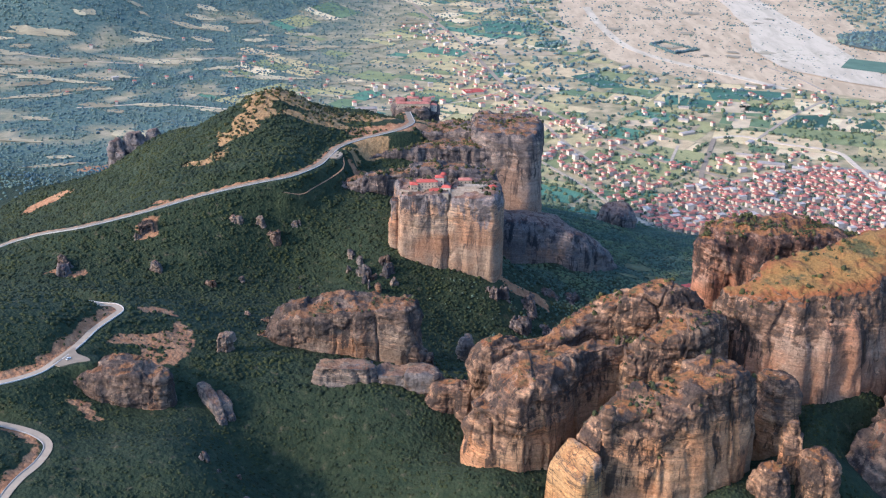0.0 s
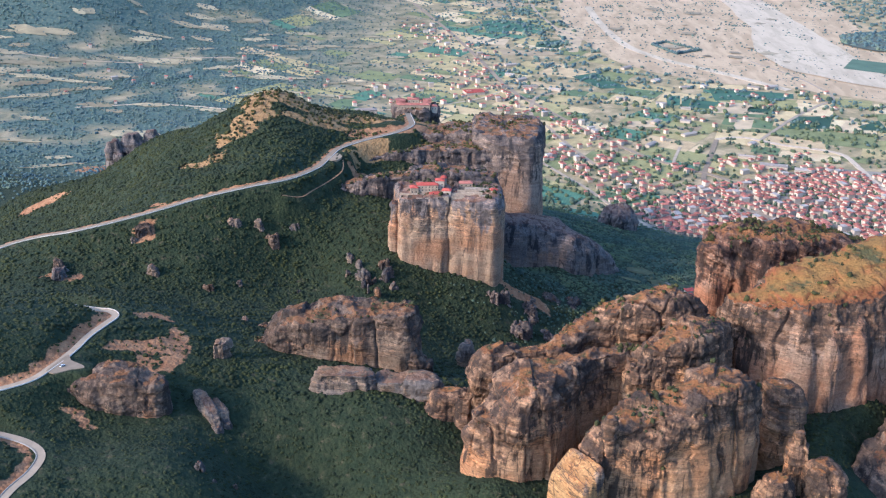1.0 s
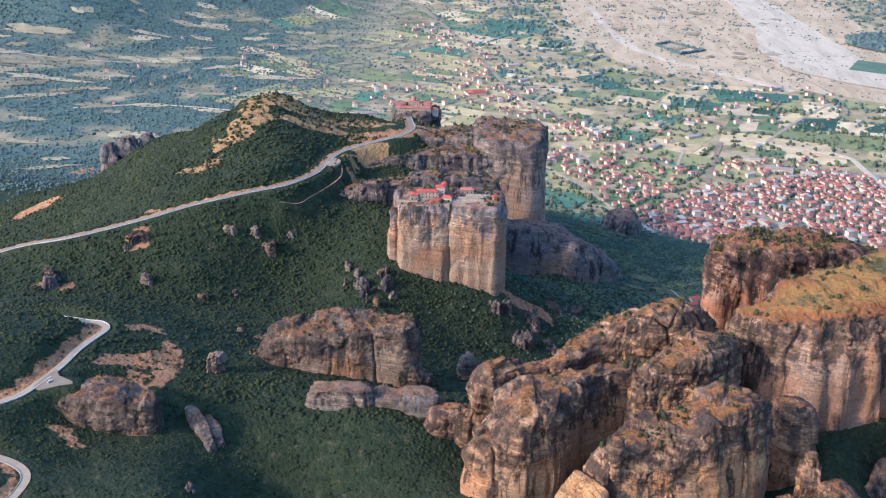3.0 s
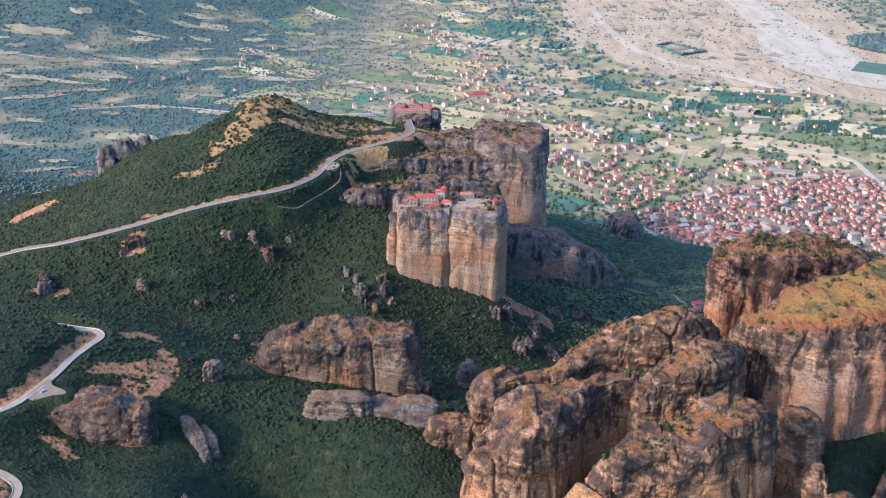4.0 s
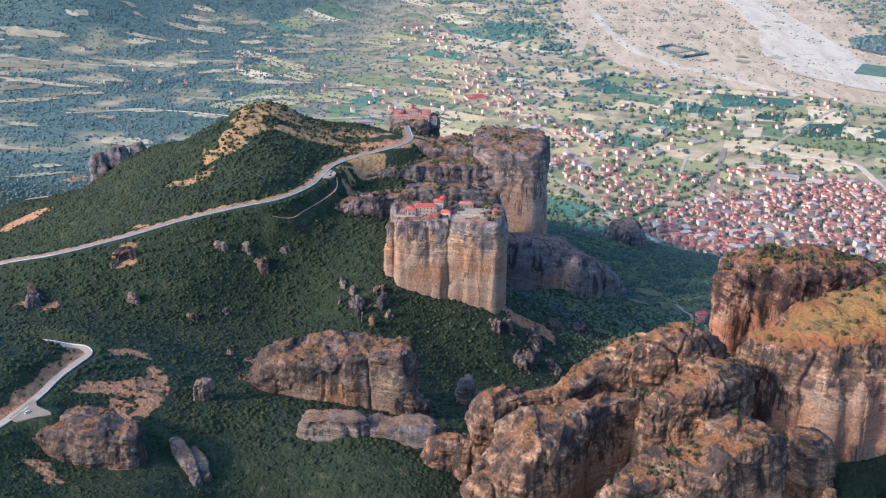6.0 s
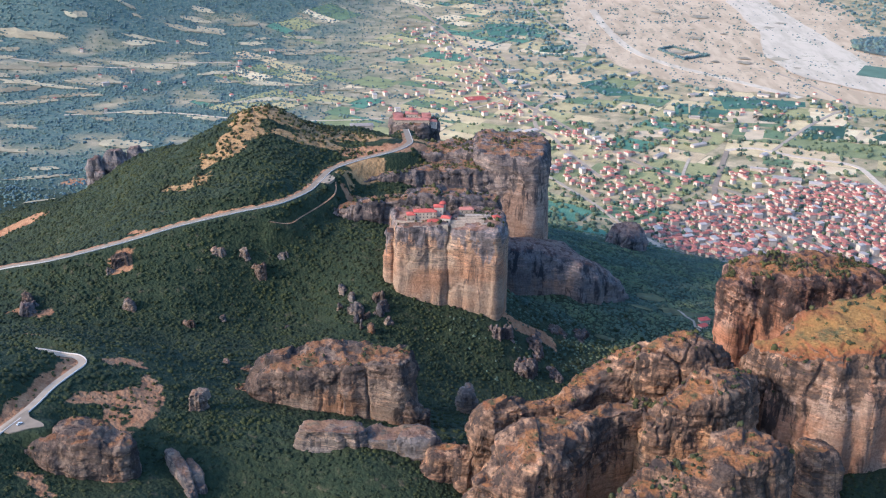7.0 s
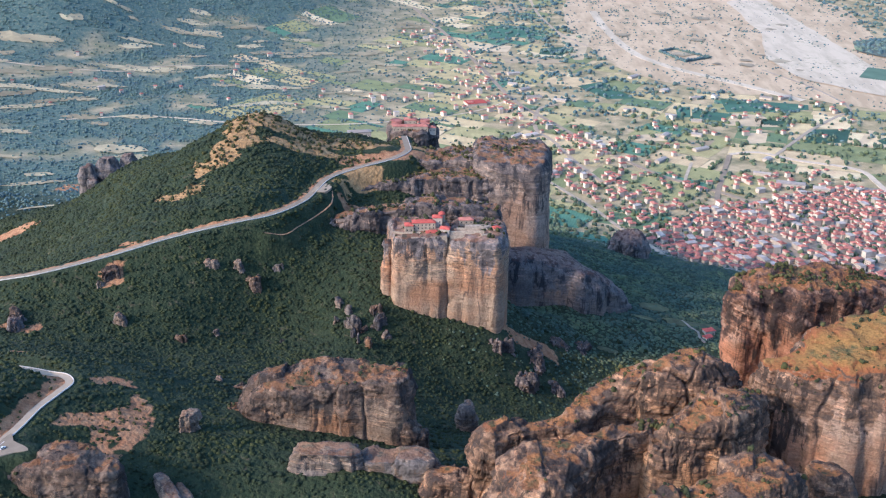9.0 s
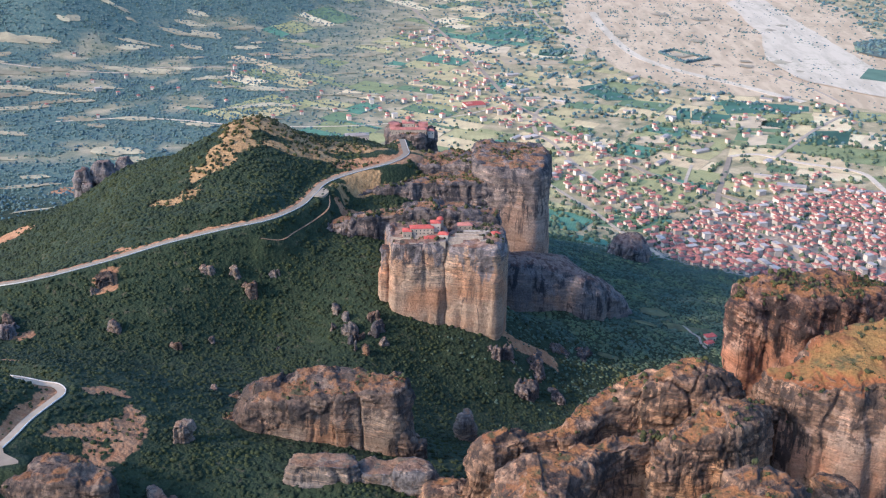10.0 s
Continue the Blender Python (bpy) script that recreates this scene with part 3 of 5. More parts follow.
def weather(name, mat, label, x, y, lz, pz, top, z0, size, seed, closed, rough=1.0, bushes=0, crack=1.0, pillar=24.0, jut=2.3, knobs=1.0, dip=0.12, bed=4.6):
    """Breaks a smooth body into lobes, clefts, flutes and beds, and makes it a thing."""
    nu = x.shape[1]
    n = normals(x, y, lz)
    if closed:
        n[-1] = (0, 0, 1)
    wall = smooth(1 - n[..., 2], 0.12, 0.5)
    # the weathered crown is broken by ledges, the wall below it is sheer and clean
    worn = 0.22 + 0.78 * smooth((lz - top) / 110.0 + 1 + 0.28 * fbm(x / 26, y / 26, lz / 60, seed + 61, 3), 0.58, 0.78)
    amp = min(0.20 * size, 7.0) * rough
    d = amp * fbm(x / 36, y / 36, lz / 44, seed, 3)
    d = d + 0.48 * amp * worn * fbm(x / 11, y / 11, lz / 9, seed + 3, 4)
    # pillars parted by upright joints, each standing out and up by its own measure
    for wide, out, deep, gap, k in ((pillar, jut, 1.6 * jut, 0.05, 11), (pillar * 0.42, 0.22 * jut, 0.34 * jut, 0.05, 13)):
        wx = x + 0.10 * (lz - z0) + 6 * fbm(x / 30, y / 30, lz / 40, seed + k, 3)
        wy = y + 6 * fbm(x / 30 + 9, y / 30, lz / 40, seed + k, 3)
        own, edge = cells(wx / wide, wy / wide, seed + k)
        joint = np.exp(-(edge / gap) ** 2) * smooth(fbm(x / 45, y / 45, lz / 50, seed + k + 5, 2), -0.15, 0.2)
        scale = min(1, size / 14) * rough
        d = d + scale * ((own - 0.5) * 2 * out * (0.4 + 0.6 * wall) * (1 - joint) - crack * deep * joint * (0.35 * min(1, knobs) + 0.65 * wall))
        lz = lz + scale * (own - 0.5) * 1.6 * min(1, knobs) * out * smooth(pz, 0.55, 1.0)[:, None] * (1 - joint)
    # beds: each layer stands out or back as a whole, with a sharp lip
    for thick, out, k in ((7.5, bed, 41), (2.6, 0.36 * bed, 43)):
        level = (lz + dip * x - 0.05 * y + 3.0 * fbm(x / 30, y / 30, 0.2, seed + k, 2)) / thick
        lay = np.floor(level)
        step = smooth(level - lay, 0.0, 0.18)
        here = vnoise(lay + 0.5, x / 18, y / 18, seed + k)
        under = vnoise(lay - 0.5, x / 18, y / 18, seed + k)
        d = d + rough * out * (2 * (under * (1 - step) + here * step) - 1) * (0.35 + 0.65 * wall) * worn * min(1, size / 11)
    # creases that part the worn crown into blocks
    for span, deep, k in ((18.0, 1.5, 51), (8.0, 0.7, 53)):
        seam = fbm(x / span, y / span, (lz + dip * x) / (0.42 * span), seed + k, 2)
        d = d - rough * deep * np.exp(-(seam / 0.05) ** 2) * smooth(worn, 0.25, 0.9) * min(1, size / 14)
    knob = 1 - np.abs(fbm(x / 15, y / 15, lz / 15, seed + 29, 3))
    d = d + rough * knobs * 3.2 * (knob ** 3 - 0.5) * (1 - wall) * min(1, size / 20)
    d = d + 0.70 * rough * worn * fbm(x / 2.6, y / 2.6, lz / 2.0, seed + 23, 3)
    x, y, lz = x + d * n[..., 0], y + d * n[..., 1], lz + d * n[..., 2] * 0.8
    verts = np.stack([x, y, lz], -1).reshape(-1, 3)
    m = len(x)
    i, j = np.meshgrid(np.arange(m - 1), np.arange(nu), indexing="ij")
    a, b = (i * nu + j).ravel(), (i * nu + (j + 1) % nu).ravel()
    tris = np.concatenate([np.stack([a, b, b + nu], -1), np.stack([a, b + nu, a + nu], -1)])
    n2 = normals(x, y, lz)
    level = (0.55 * n[..., 2] + 0.45 * n2[..., 2]).ravel()
    rise = ((lz - top) / 110.0 + 1).ravel()
    if not closed:
        verts = np.concatenate([verts, [[x[-1].mean(), y[-1].mean(), lz[-1].mean()]]])
        j = np.arange(nu)
        tris = np.concatenate([tris, np.stack([(m - 1) * nu + j, (m - 1) * nu + (j + 1) % nu, np.full(nu, m * nu)], -1)])
        level, rise = np.append(level, 1.0), np.append(rise, rise[-1])
    if bushes:
        # the grassy summit is a part of its own
        ob = new(name)
        rim = np.searchsorted(pz, 0.93)
        ring = np.minimum(tris.min(1) // nu, m - 1)
        for piece, sel in (("wall", ring < rim), ("summit", ring >= rim)):
            used, inv = np.unique(tris[sel], return_inverse=True)
            child = new(piece, risen(mesh_from(piece, verts[used], inv.reshape(-1, 3), [mat]), level[used], rise[used]))
            child.parent = ob
        tagged(child, "rusty grass and scrub on broken rock")
        ok = np.argwhere((n2[..., 2] > 0.66) & (fbm(x / 16, y / 16, 0.4, seed + 31, 3) > 0.06))
        rng = np.random.RandomState(seed)
        if len(ok):
            pick = ok[rng.randint(0, len(ok), bushes)]
            LEDGES.append(np.stack([x[pick[:, 0], pick[:, 1]], y[pick[:, 0], pick[:, 1]], lz[pick[:, 0], pick[:, 1]]], -1))
    else:
        ob = new(name, risen(mesh_from(name, verts, tris, [mat]), level, rise))
    return tagged(ob, label, "rock")


def rock(name, mat, label, cx, cy, rx, ry, turn, z0, z1, seed, box=0.38, plan=3.0, flare=0.08, cell=1.6, tilt=(0.0, 0.0), lobes=0.16, **worn):
    """A weathered rock: walls round a rounded rectangle and a rounded, broken top."""
    size = max(8.0, min(rx, ry))
    pr, pz = (v[:-1] for v in profile(box, size, z1 - z0, cell))
    nu = max(20, int(math.tau * math.sqrt((rx * rx + ry * ry) / 2) / cell))
    th = np.arange(nu) / nu * math.tau
    c, s = np.cos(th), np.sin(th)
    rho = 1 / (np.abs(c) ** plan + np.abs(s) ** plan) ** (1 / plan)
    asp = max(rx, ry) / size
    rho = rho * (1 + lobes * fbm(c * 1.3 * asp + seed, s * 1.3 + 4.0, 0.5, seed, 3))
    rr = pr[:, None] * (1 + flare * (1 - pz[:, None]) ** 2)
    lx, ly = rr * (rho * rx * c)[None, :], rr * (rho * ry * s)[None, :]
    lz = z0 + (z1 - z0) * pz[:, None] + 0 * lx
    lz = lz + (lx * tilt[0] + ly * tilt[1]) * pz[:, None] ** 2
    ct, st = math.cos(radians(turn)), math.sin(radians(turn))
    x, y = cx + lx * ct - ly * st, cy + lx * st + ly * ct
    FOOTPRINTS.append((cx, cy, rx, ry, turn))
    return weather(name, mat, label, x, y, lz, pz, z1, z0, size, seed, False, **worn)


def ridge(name, mat, label, spine, z0, seed, box=0.34, flare=0.08, cell=1.2, lobes=0.16, **worn):
    """A weathered ridge along a spine of (x, y, height of the crest, half width)."""
    q = glide(spine, 2.0)
    d = np.gradient(q[:, :2], axis=0)
    d /= np.linalg.norm(d, axis=1)[:, None]
    side = np.stack([d[:, 1], -d[:, 0]], -1)
    turn = np.linspace(0, math.pi, 14)[1:-1, None]
    ends = [(q[-1], side[-1] * np.cos(turn) + d[-1] * np.sin(turn)), (q[0], -side[0] * np.cos(turn) - d[0] * np.sin(turn))]
    loop = np.vstack([np.column_stack([q, side * q[:, 3:]]), np.column_stack([np.repeat(ends[0][0][None], 12, 0), ends[0][1] * ends[0][0][3]]),
                      np.column_stack([q, -side * q[:, 3:]])[::-1], np.column_stack([np.repeat(ends[1][0][None], 12, 0), ends[1][1] * ends[1][0][3]])])
    rim = loop[:, :2] + loop[:, 4:]
    run = np.concatenate([[0], np.cumsum(np.linalg.norm(np.roll(rim, -1, 0) - rim, axis=1))])
    loop = np.vstack([loop, loop[:1]])
    nu = int(run[-1] / cell)
    even = np.arange(nu) / nu * run[-1]
    bx, by, top, _, ox, oy = (np.interp(even, run, loop[:, k]) for k in range(6))
    grow = 1 + lobes * 1.6 * fbm((bx + ox) / 26, (by + oy) / 26, 0.5, seed, 3)
    size = float(q[:, 3].mean())
    pr, pz = profile(box, size, float(q[:, 2].mean()) - z0, cell)
    pr[-1] = 0.0
    rr = pr[:, None] * (1 + flare * (1 - pz[:, None]) ** 2)
    x, y = bx + rr * ox * grow, by + rr * oy * grow
    lz = z0 + (top[None, :] - z0) * pz[:, None]
    for (x0, y0, _, r0), (x1, y1, _, r1) in zip(spine, spine[1:]):
        FOOTPRINTS.append(((x0 + x1) / 2, (y0 + y1) / 2, math.hypot(x1 - x0, y1 - y0) / 2 + 0.5 * max(r0, r1), (r0 + r1) / 2, math.degrees(math.atan2(y1 - y0, x1 - x0))))
    return weather(name, mat, label, x, y, lz, pz, top[None, :], z0, size, seed, True, **worn)


# the monastery's rock and the cliffs behind it
rock("rock_tower", ROCK_TRIN, "sheer buff sandstone tower bearing a monastery", -51, 1126, 29.5, 34, 6, 150, 281, 3, box=0.12, plan=4.5, flare=0.03, cell=1.5, bushes=190, pillar=48.0, rough=0.55, crack=0.7, jut=3.0)
rock("rock_tower", ROCK_TRIN, "sheer buff sandstone tower with dark streaks", 5, 1130, 29.5, 36, -5, 128, 277, 8, box=0.12, plan=4.5, flare=0.05, cell=1.5, bushes=170, pillar=52.0, rough=0.5, crack=0.7, jut=3.0)
rock("rock_spire", ROCK_TRIN, "slim buff pillar beside the monastery rock", -82, 1112, 6.5, 10, 0, 150, 268, 15, box=0.3, plan=2.6, cell=1.4, flare=0.0)
rock("rock_cliff", ROCK_GREY, "high grey sandstone cliff with buff lower wall", 44, 1372, 47, 62, -4, 120, 283, 21, box=0.13, plan=3.8, cell=1.9, pillar=80.0, crack=0.4, rough=0.6, knobs=1.6, bushes=160, tilt=(-0.05, 0.0))
ridge("rock_cliff", ROCK_GREY, "grassy plateau of grey rock beside the ridge road", [(-118, 1350, 264, 14), (-66, 1366, 273, 22), (-20, 1372, 277, 30), (20, 1374, 280, 36)], 190, 22, box=0.16, cell=2.0, bushes=420, pillar=50.0, crack=0.5, jut=2.0)
ridge("rock_cliff", ROCK_GREY, "long grey cliff band below the ridge road", [(-142, 1288, 257, 12), (-100, 1308, 264, 18), (-50, 1322, 268, 22), (4, 1326, 267, 24)], 205, 25, box=0.20, cell=1.9, bushes=320, pillar=30.0, jut=2.2)
ridge("rock_cliff", ROCK_GREY, "low ledged grey cliff beneath the road", [(-150, 1202, 255, 10), (-119, 1207, 263, 14), (-88, 1216, 268, 17), (-22, 1226, 271, 20), (20, 1234, 264, 16)], 200, 27, box=0.26, cell=1.7, bushes=320, jut=2.4)
ridge("rock_slab", ROCK_DARK, "bare dark grey rock slab sloping to the valley", [(38, 1268, 198, 26), (77, 1284, 190, 36), (121, 1300, 172, 40), (160, 1320, 142, 32), (178, 1330, 112, 18)], 50, 31, box=0.40, cell=2.0, rough=0.7, crack=0.6, knobs=0.5, pillar=46.0, dip=0.5)
rock("rock_dome", ROCK_DARK, "rounded dark rock knob above the town", 226, 1612, 30, 34, 0, 20, 82, 35, box=0.55, plan=2.2, cell=2.6)
rock("rock_tower", ROCK_GREY, "grey rock block under the hilltop monastery", -84, 1536, 34, 32, 0, 190, 262, 37, box=0.2, plan=3.6, cell=2.2, bushes=30)
for n, (cx, cy, r, top) in enumerate([(-490, 1432, 12, 230), (-466, 1446, 15, 239), (-444, 1460, 15, 240), (-478, 1420, 7, 216)]):
    rock("rock_spire", ROCK_DARK, "grey rock spire on the far hillside", cx, cy, r, r * 0.8, 20, 160, top, 41 + n, box=0.4, plan=2.4, cell=2.2)
# rocks of the wooded valley
ridge("rock_block", ROCK_MID, "broad cleft sandstone block among oaks", [(-177, 852, 238, 12), (-163, 853, 256, 18), (-138, 856, 263, 22), (-108, 858, 266, 24), (-80, 858, 268, 24), (-62, 856, 268, 20)], 180, 51, box=0.22, cell=1.1, bushes=60, pillar=22.0, lobes=0.2)
ridge("rock_block", ROCK_MID, "rounded shoulder of the broad sandstone block", [(-58, 848, 244, 12), (-46, 846, 236, 13), (-38, 846, 222, 9)], 175, 55, box=0.34, cell=1.1)
rock("rock_wall", ROCK_PALE, "low pale sandstone wall among oaks", -98, 783, 27, 11, 4, 205, 247, 57, box=0.18, plan=3.8, cell=1.1)
rock("rock_wall", ROCK_PALE, "low pale sandstone wall among oaks", -48, 788, 27, 11, 2, 195, 240, 59, box=0.18, plan=3.8, cell=1.1)
ridge("rock_block", ROCK_MID, "rounded sandstone bluff below the road lay-by", [(-292, 728, 262, 13), (-276, 727, 270, 20), (-254, 727, 273, 23), (-238, 724, 268, 16)], 200, 61, box=0.30, cell=1.0, bushes=24, pillar=34.0, crack=0.5, dip=0.2)
rock("rock_spire", ROCK_PALE, "small grey rock spire among oaks", -201, 803, 7.5, 7, 0, 222, 260, 65, box=0.3, plan=2.8, cell=0.8, pillar=7.0, lobes=0.35)
rock("boulder", ROCK_WARM, "smooth tan boulder at the valley's edge", -8, 778, 26, 16, 20, 190, 236, 71, box=0.6, plan=2.3, cell=1.1)
rock("boulder", ROCK_PALE, "small rounded rock in the valley", -1, 934, 9, 9, 0, 165, 197, 73, box=0.5, plan=2.4, cell=1.1)
for n, line in enumerate([[(-206, 744, 8, 5), (-201, 738, 11, 6), (-193, 728, 8, 6), (-186, 718, 3, 4)], [(-193, 742, 6, 4), (-187, 734, 7, 5), (-181, 726, 3, 4)]]):
    ridge("rock_slab", ROCK_PALE, "slanting grey rock slab among oaks", [(x, y, float(land(np.array([x]), np.array([y]))[0]) + up, r) for x, y, up, r in line], 190, 77 + n, box=0.3, cell=0.8, pillar=9.0, jut=1.4)
# outcrops: x, y, radius, height above the slope
OUTCROPS = [(-112, 1060, 8, 14), (-101, 1050, 6, 9), (-86, 1064, 9, 14), (-104, 1036, 4, 16), (-94, 1034, 4, 12), (-118, 1078, 5, 12), (-126, 1066, 4, 10), (-92, 1078, 6, 11), (-78, 1052, 5, 9), (-110, 1046, 4, 11), (-212, 1096, 8, 15), (-228, 1104, 8, 8), (-252, 1094, 9, 6), (-340, 1064, 10, 12), (-346, 1052, 6, 9), (-404, 992, 11, 16), (-412, 1006, 7, 12), (-318, 1016, 6, 12), (-192, 1118, 7, 5), (-186, 905, 9, 5), (-166, 900, 11, 6), (-205, 912, 7, 4), (-176, 912, 5, 5), (-184, 650, 3, 5), (-172, 644, 2.5, 3.5), (-160, 655, 3, 3), (-150, 628, 3, 4), (-128, 1090, 7, 8), (-262, 1010, 5, 8), (-236, 1030, 4, 7), (-176, 1040, 4, 6)]
LOW_SLABS = [(30, 1090, 20, 7), (64, 1098, 20, 7), (84, 1074, 14, 6), (50, 1060, 16, 5), (92, 1150, 16, 6), (66, 1120, 12, 5), (118, 1160, 12, 5)]
for n, (cx, cy, r, tall) in enumerate(OUTCROPS + LOW_SLABS):
    foot = float(land(np.array([cx]), np.array([cy]))[0])
    low = n >= len(OUTCROPS)
    rock("outcrop", ROCK_GREY if low else (ROCK_PALE, ROCK_MID, ROCK_PALE)[n % 3] if n != 15 else ROCK_DARK, "low bare slab on the wooded slope" if low else "weathered outcrop on the wooded slope", cx, cy, r, r * (0.55, 0.75, 0.65)[n % 3], 31 * n, foot - 16, foot + (0.35 if low else 0.62) * tall, 81 + n, box=(0.5, 0.34, 0.62)[n % 3], plan=2.3, cell=0.9, pillar=5.0, jut=2.6, lobes=0.5, rough=1.2, bed=1.6, tilt=((n * 37 % 7 - 3) * 0.12, 0.15))
# the great foreground rocks
ridge("rock_tower", ROCK_WARM, "massive rounded sandstone tower with dark streaks", [(16, 698, 264, 17), (29, 706, 277, 27), (46, 718, 285, 27), (64, 738, 285, 21), (84, 754, 281, 15), (103, 765, 280, 13), (126, 779, 275, 12)], 190, 101, box=0.32, cell=1.05, bushes=60, pillar=30.0)
ridge("rock_ridge", ROCK_WARM, "jagged sandstone ridge with scrub on top", [(-2, 765, 236, 10), (10, 769, 268, 13), (26, 774, 276, 14), (49, 783, 271, 12), (72, 793, 271, 13), (88, 814, 275, 15), (101, 824, 281, 17), (118, 829, 290, 19), (150, 832, 296, 21), (179, 840, 297, 20), (194, 851, 278, 12)], 170, 105, box=0.34, cell=1.1, bushes=130, pillar=26.0)
ridge("rock_tower", ROCK_WARM, "knobbly sandstone tower with rusty grass", [(128, 751, 278, 9), (137, 758, 289, 14), (156, 769, 294, 19), (180, 787, 298, 20), (196, 797, 292, 14)], 190, 109, box=0.34, cell=1.05, bushes=70, pillar=26.0)
ridge("rock_ridge", ROCK_WARM, "long sandstone fin with golden wall and rusty grass", [(80, 645, 258, 11), (93, 657, 276, 15), (116, 664, 286, 22), (146, 677, 295, 26), (176, 692, 301, 26), (194, 704, 297, 20), (202, 711, 280, 14)], 175, 111, box=0.32, cell=1.0, bushes=170, flare=0.12, pillar=28.0)
rock("rock_tower", ROCK_SUNLIT_CLEAN, "clean-broken wall at the fin's end, coloured sunlit gold", 76, 641, 11, 19, 38, 170, 255, 112, box=0.12, plan=7.0, cell=1.0, tilt=(0.8, 0.0), crack=0.5, pillar=26.0, rough=0.4, lobes=0.08, flare=0.25, bed=1.0)
rock("rock_spire", ROCK_WARM, "small knobbed pinnacle on the fin's crest", 97, 648, 4.0, 3.6, 0, 262, 291, 114, box=0.4, plan=2.4, cell=0.7)
rock("rock_tower", ROCK_WARM, "smooth sandstone column beside the long fin", 238, 744, 17, 16, 0, 150, 266, 113, box=0.34, plan=2.5, cell=1.1, knobs=0.9, bushes=4)
rock("rock_spire", ROCK_WARM, "slim sandstone pinnacle with dark streaks", 236, 684, 9, 9, 0, 150, 264, 115, box=0.4, plan=2.4, cell=0.9)
rock("rock_spire", ROCK_WARM, "rounded sandstone pinnacle in the gully", 218, 662, 14, 13, 20, 140, 240, 117, box=0.45, plan=2.4, cell=0.9)
rock("rock_spire", ROCK_WARM, "rounded sandstone pinnacle in the gully", 250, 668, 15, 15, 10, 140, 246, 119, box=0.45, plan=2.4, cell=0.9)
ridge("rock_massif", ROCK_GOLD, "great sandstone massif with a golden grass top", [(220, 832, 298, 18), (244, 828, 308, 38), (276, 836, 314, 52), (316, 856, 317, 50), (358, 880, 319, 50), (420, 912, 322, 54)], 175, 121, box=0.44, cell=1.2, knobs=0.2, bushes=240, pillar=34.0, flare=0.05, bed=2.4)
ridge("rock_massif", ROCK_RUST, "banded sandstone massif with scrub on top", [(232, 984, 282, 14), (248, 995, 289, 25), (290, 1006, 290, 33), (345, 1024, 283, 33), (400, 1040, 260, 28), (440, 1050, 228, 18)], 140, 125, box=0.24, cell=1.4, dip=0.42, bushes=1000, flare=0.2, bed=5.0, pillar=46.0, jut=1.6)
ridge("rock_wall", ROCK_MID, "shaded purple-grey rock wall across the gully", [(292, 698, 196, 14), (314, 726, 219, 22), (336, 744, 235, 27), (368, 766, 252, 32), (420, 800, 275, 36)], 150, 127, box=0.4, cell=1.3)
# ---------------------------------------------------------------- the river plain
def drape(name, outline, mat, lift, label, category, fan=False):
    """A flat patch with that outline laid on the ground."""
    p = np.array(outline, float)
    if fan:
        # rings about the middle, so that the patch follows the swell
        mid, n = p.mean(0), len(p)
        q = np.vstack([mid + (p - mid) * k for k in (1.0, 0.75, 0.5, 0.25)] + [mid[None]])
        i = np.arange(n)
        j = (i + 1) % n
        faces = np.concatenate([np.concatenate([np.stack([r * n + i, r * n + j, r * n + n + j], -1), np.stack([r * n + i, r * n + n + j, r * n + n + i], -1)]) for r in range(3)] + [np.stack([3 * n + i, 3 * n + j, np.full(n, 4 * n)], -1)])
        me = mesh_from(name, np.column_stack([q, land(q[:, 0], q[:, 1]) + lift]), faces, [], False)
    else:
        bm = bmesh.new()
        ring = [bm.verts.new((x, y, 0)) for x, y in p]
        bm.faces.new(ring)
        bmesh.ops.triangulate(bm, faces=bm.faces[:])
        for _ in range(5 if len(p) > 20 else 0):
            bmesh.ops.subdivide_edges(bm, edges=[e for e in bm.edges if e.calc_length() > 90], cuts=1)
            bmesh.ops.triangulate(bm, faces=bm.faces[:])
        q = np.array([v.co[:] for v in bm.verts])
        for v, h in zip(bm.verts, land(q[:, 0], q[:, 1])):
            v.co.z = float(h) + lift
        me = bpy.data.meshes.new(name)
        bm.to_mesh(me)
        bm.free()
    me.materials.append(mat)
    return tagged(new(name, me), label, category, kind="structure")


def wavy(points, step=25, amp=6, seed=1):
    q = glide([(*p, 0) for p in points + points[:1]], step)[:-1, :2]
    return q + amp * np.stack([fbm(q[:, 0] / 60, q[:, 1] / 60, 0.2, seed), fbm(q[:, 0] / 60, q[:, 1] / 60, 5.2, seed)], -1)


FLOOD_EDGE = [(275, 3534), (321, 3247), (400, 2953), (576, 2776), (775, 2727), (890, 2653), (1100, 2540), (1500, 2500), (1500, 2800), (1250, 3000), (1200, 3400), (1180, 4100), (420, 4200), (300, 3900)]
drape("flood_plain", wavy(FLOOD_EDGE, 40, 14), FLOOD, 0.5, "dry pale flood plain with sparse scrub", "flood plain")
drape("river_bed", wavy([(864, 4003), (862, 3650), (850, 3422), (804, 3183), (815, 2979), (880, 2861), (1039, 2715), (1300, 2600), (1320, 2700), (1083, 2850), (1058, 3209), (1032, 3526), (1017, 3858), (1000, 4200)], 30, 14, 3), GRAVEL, 2.2, "braided river bed of white gravel", "river bed")

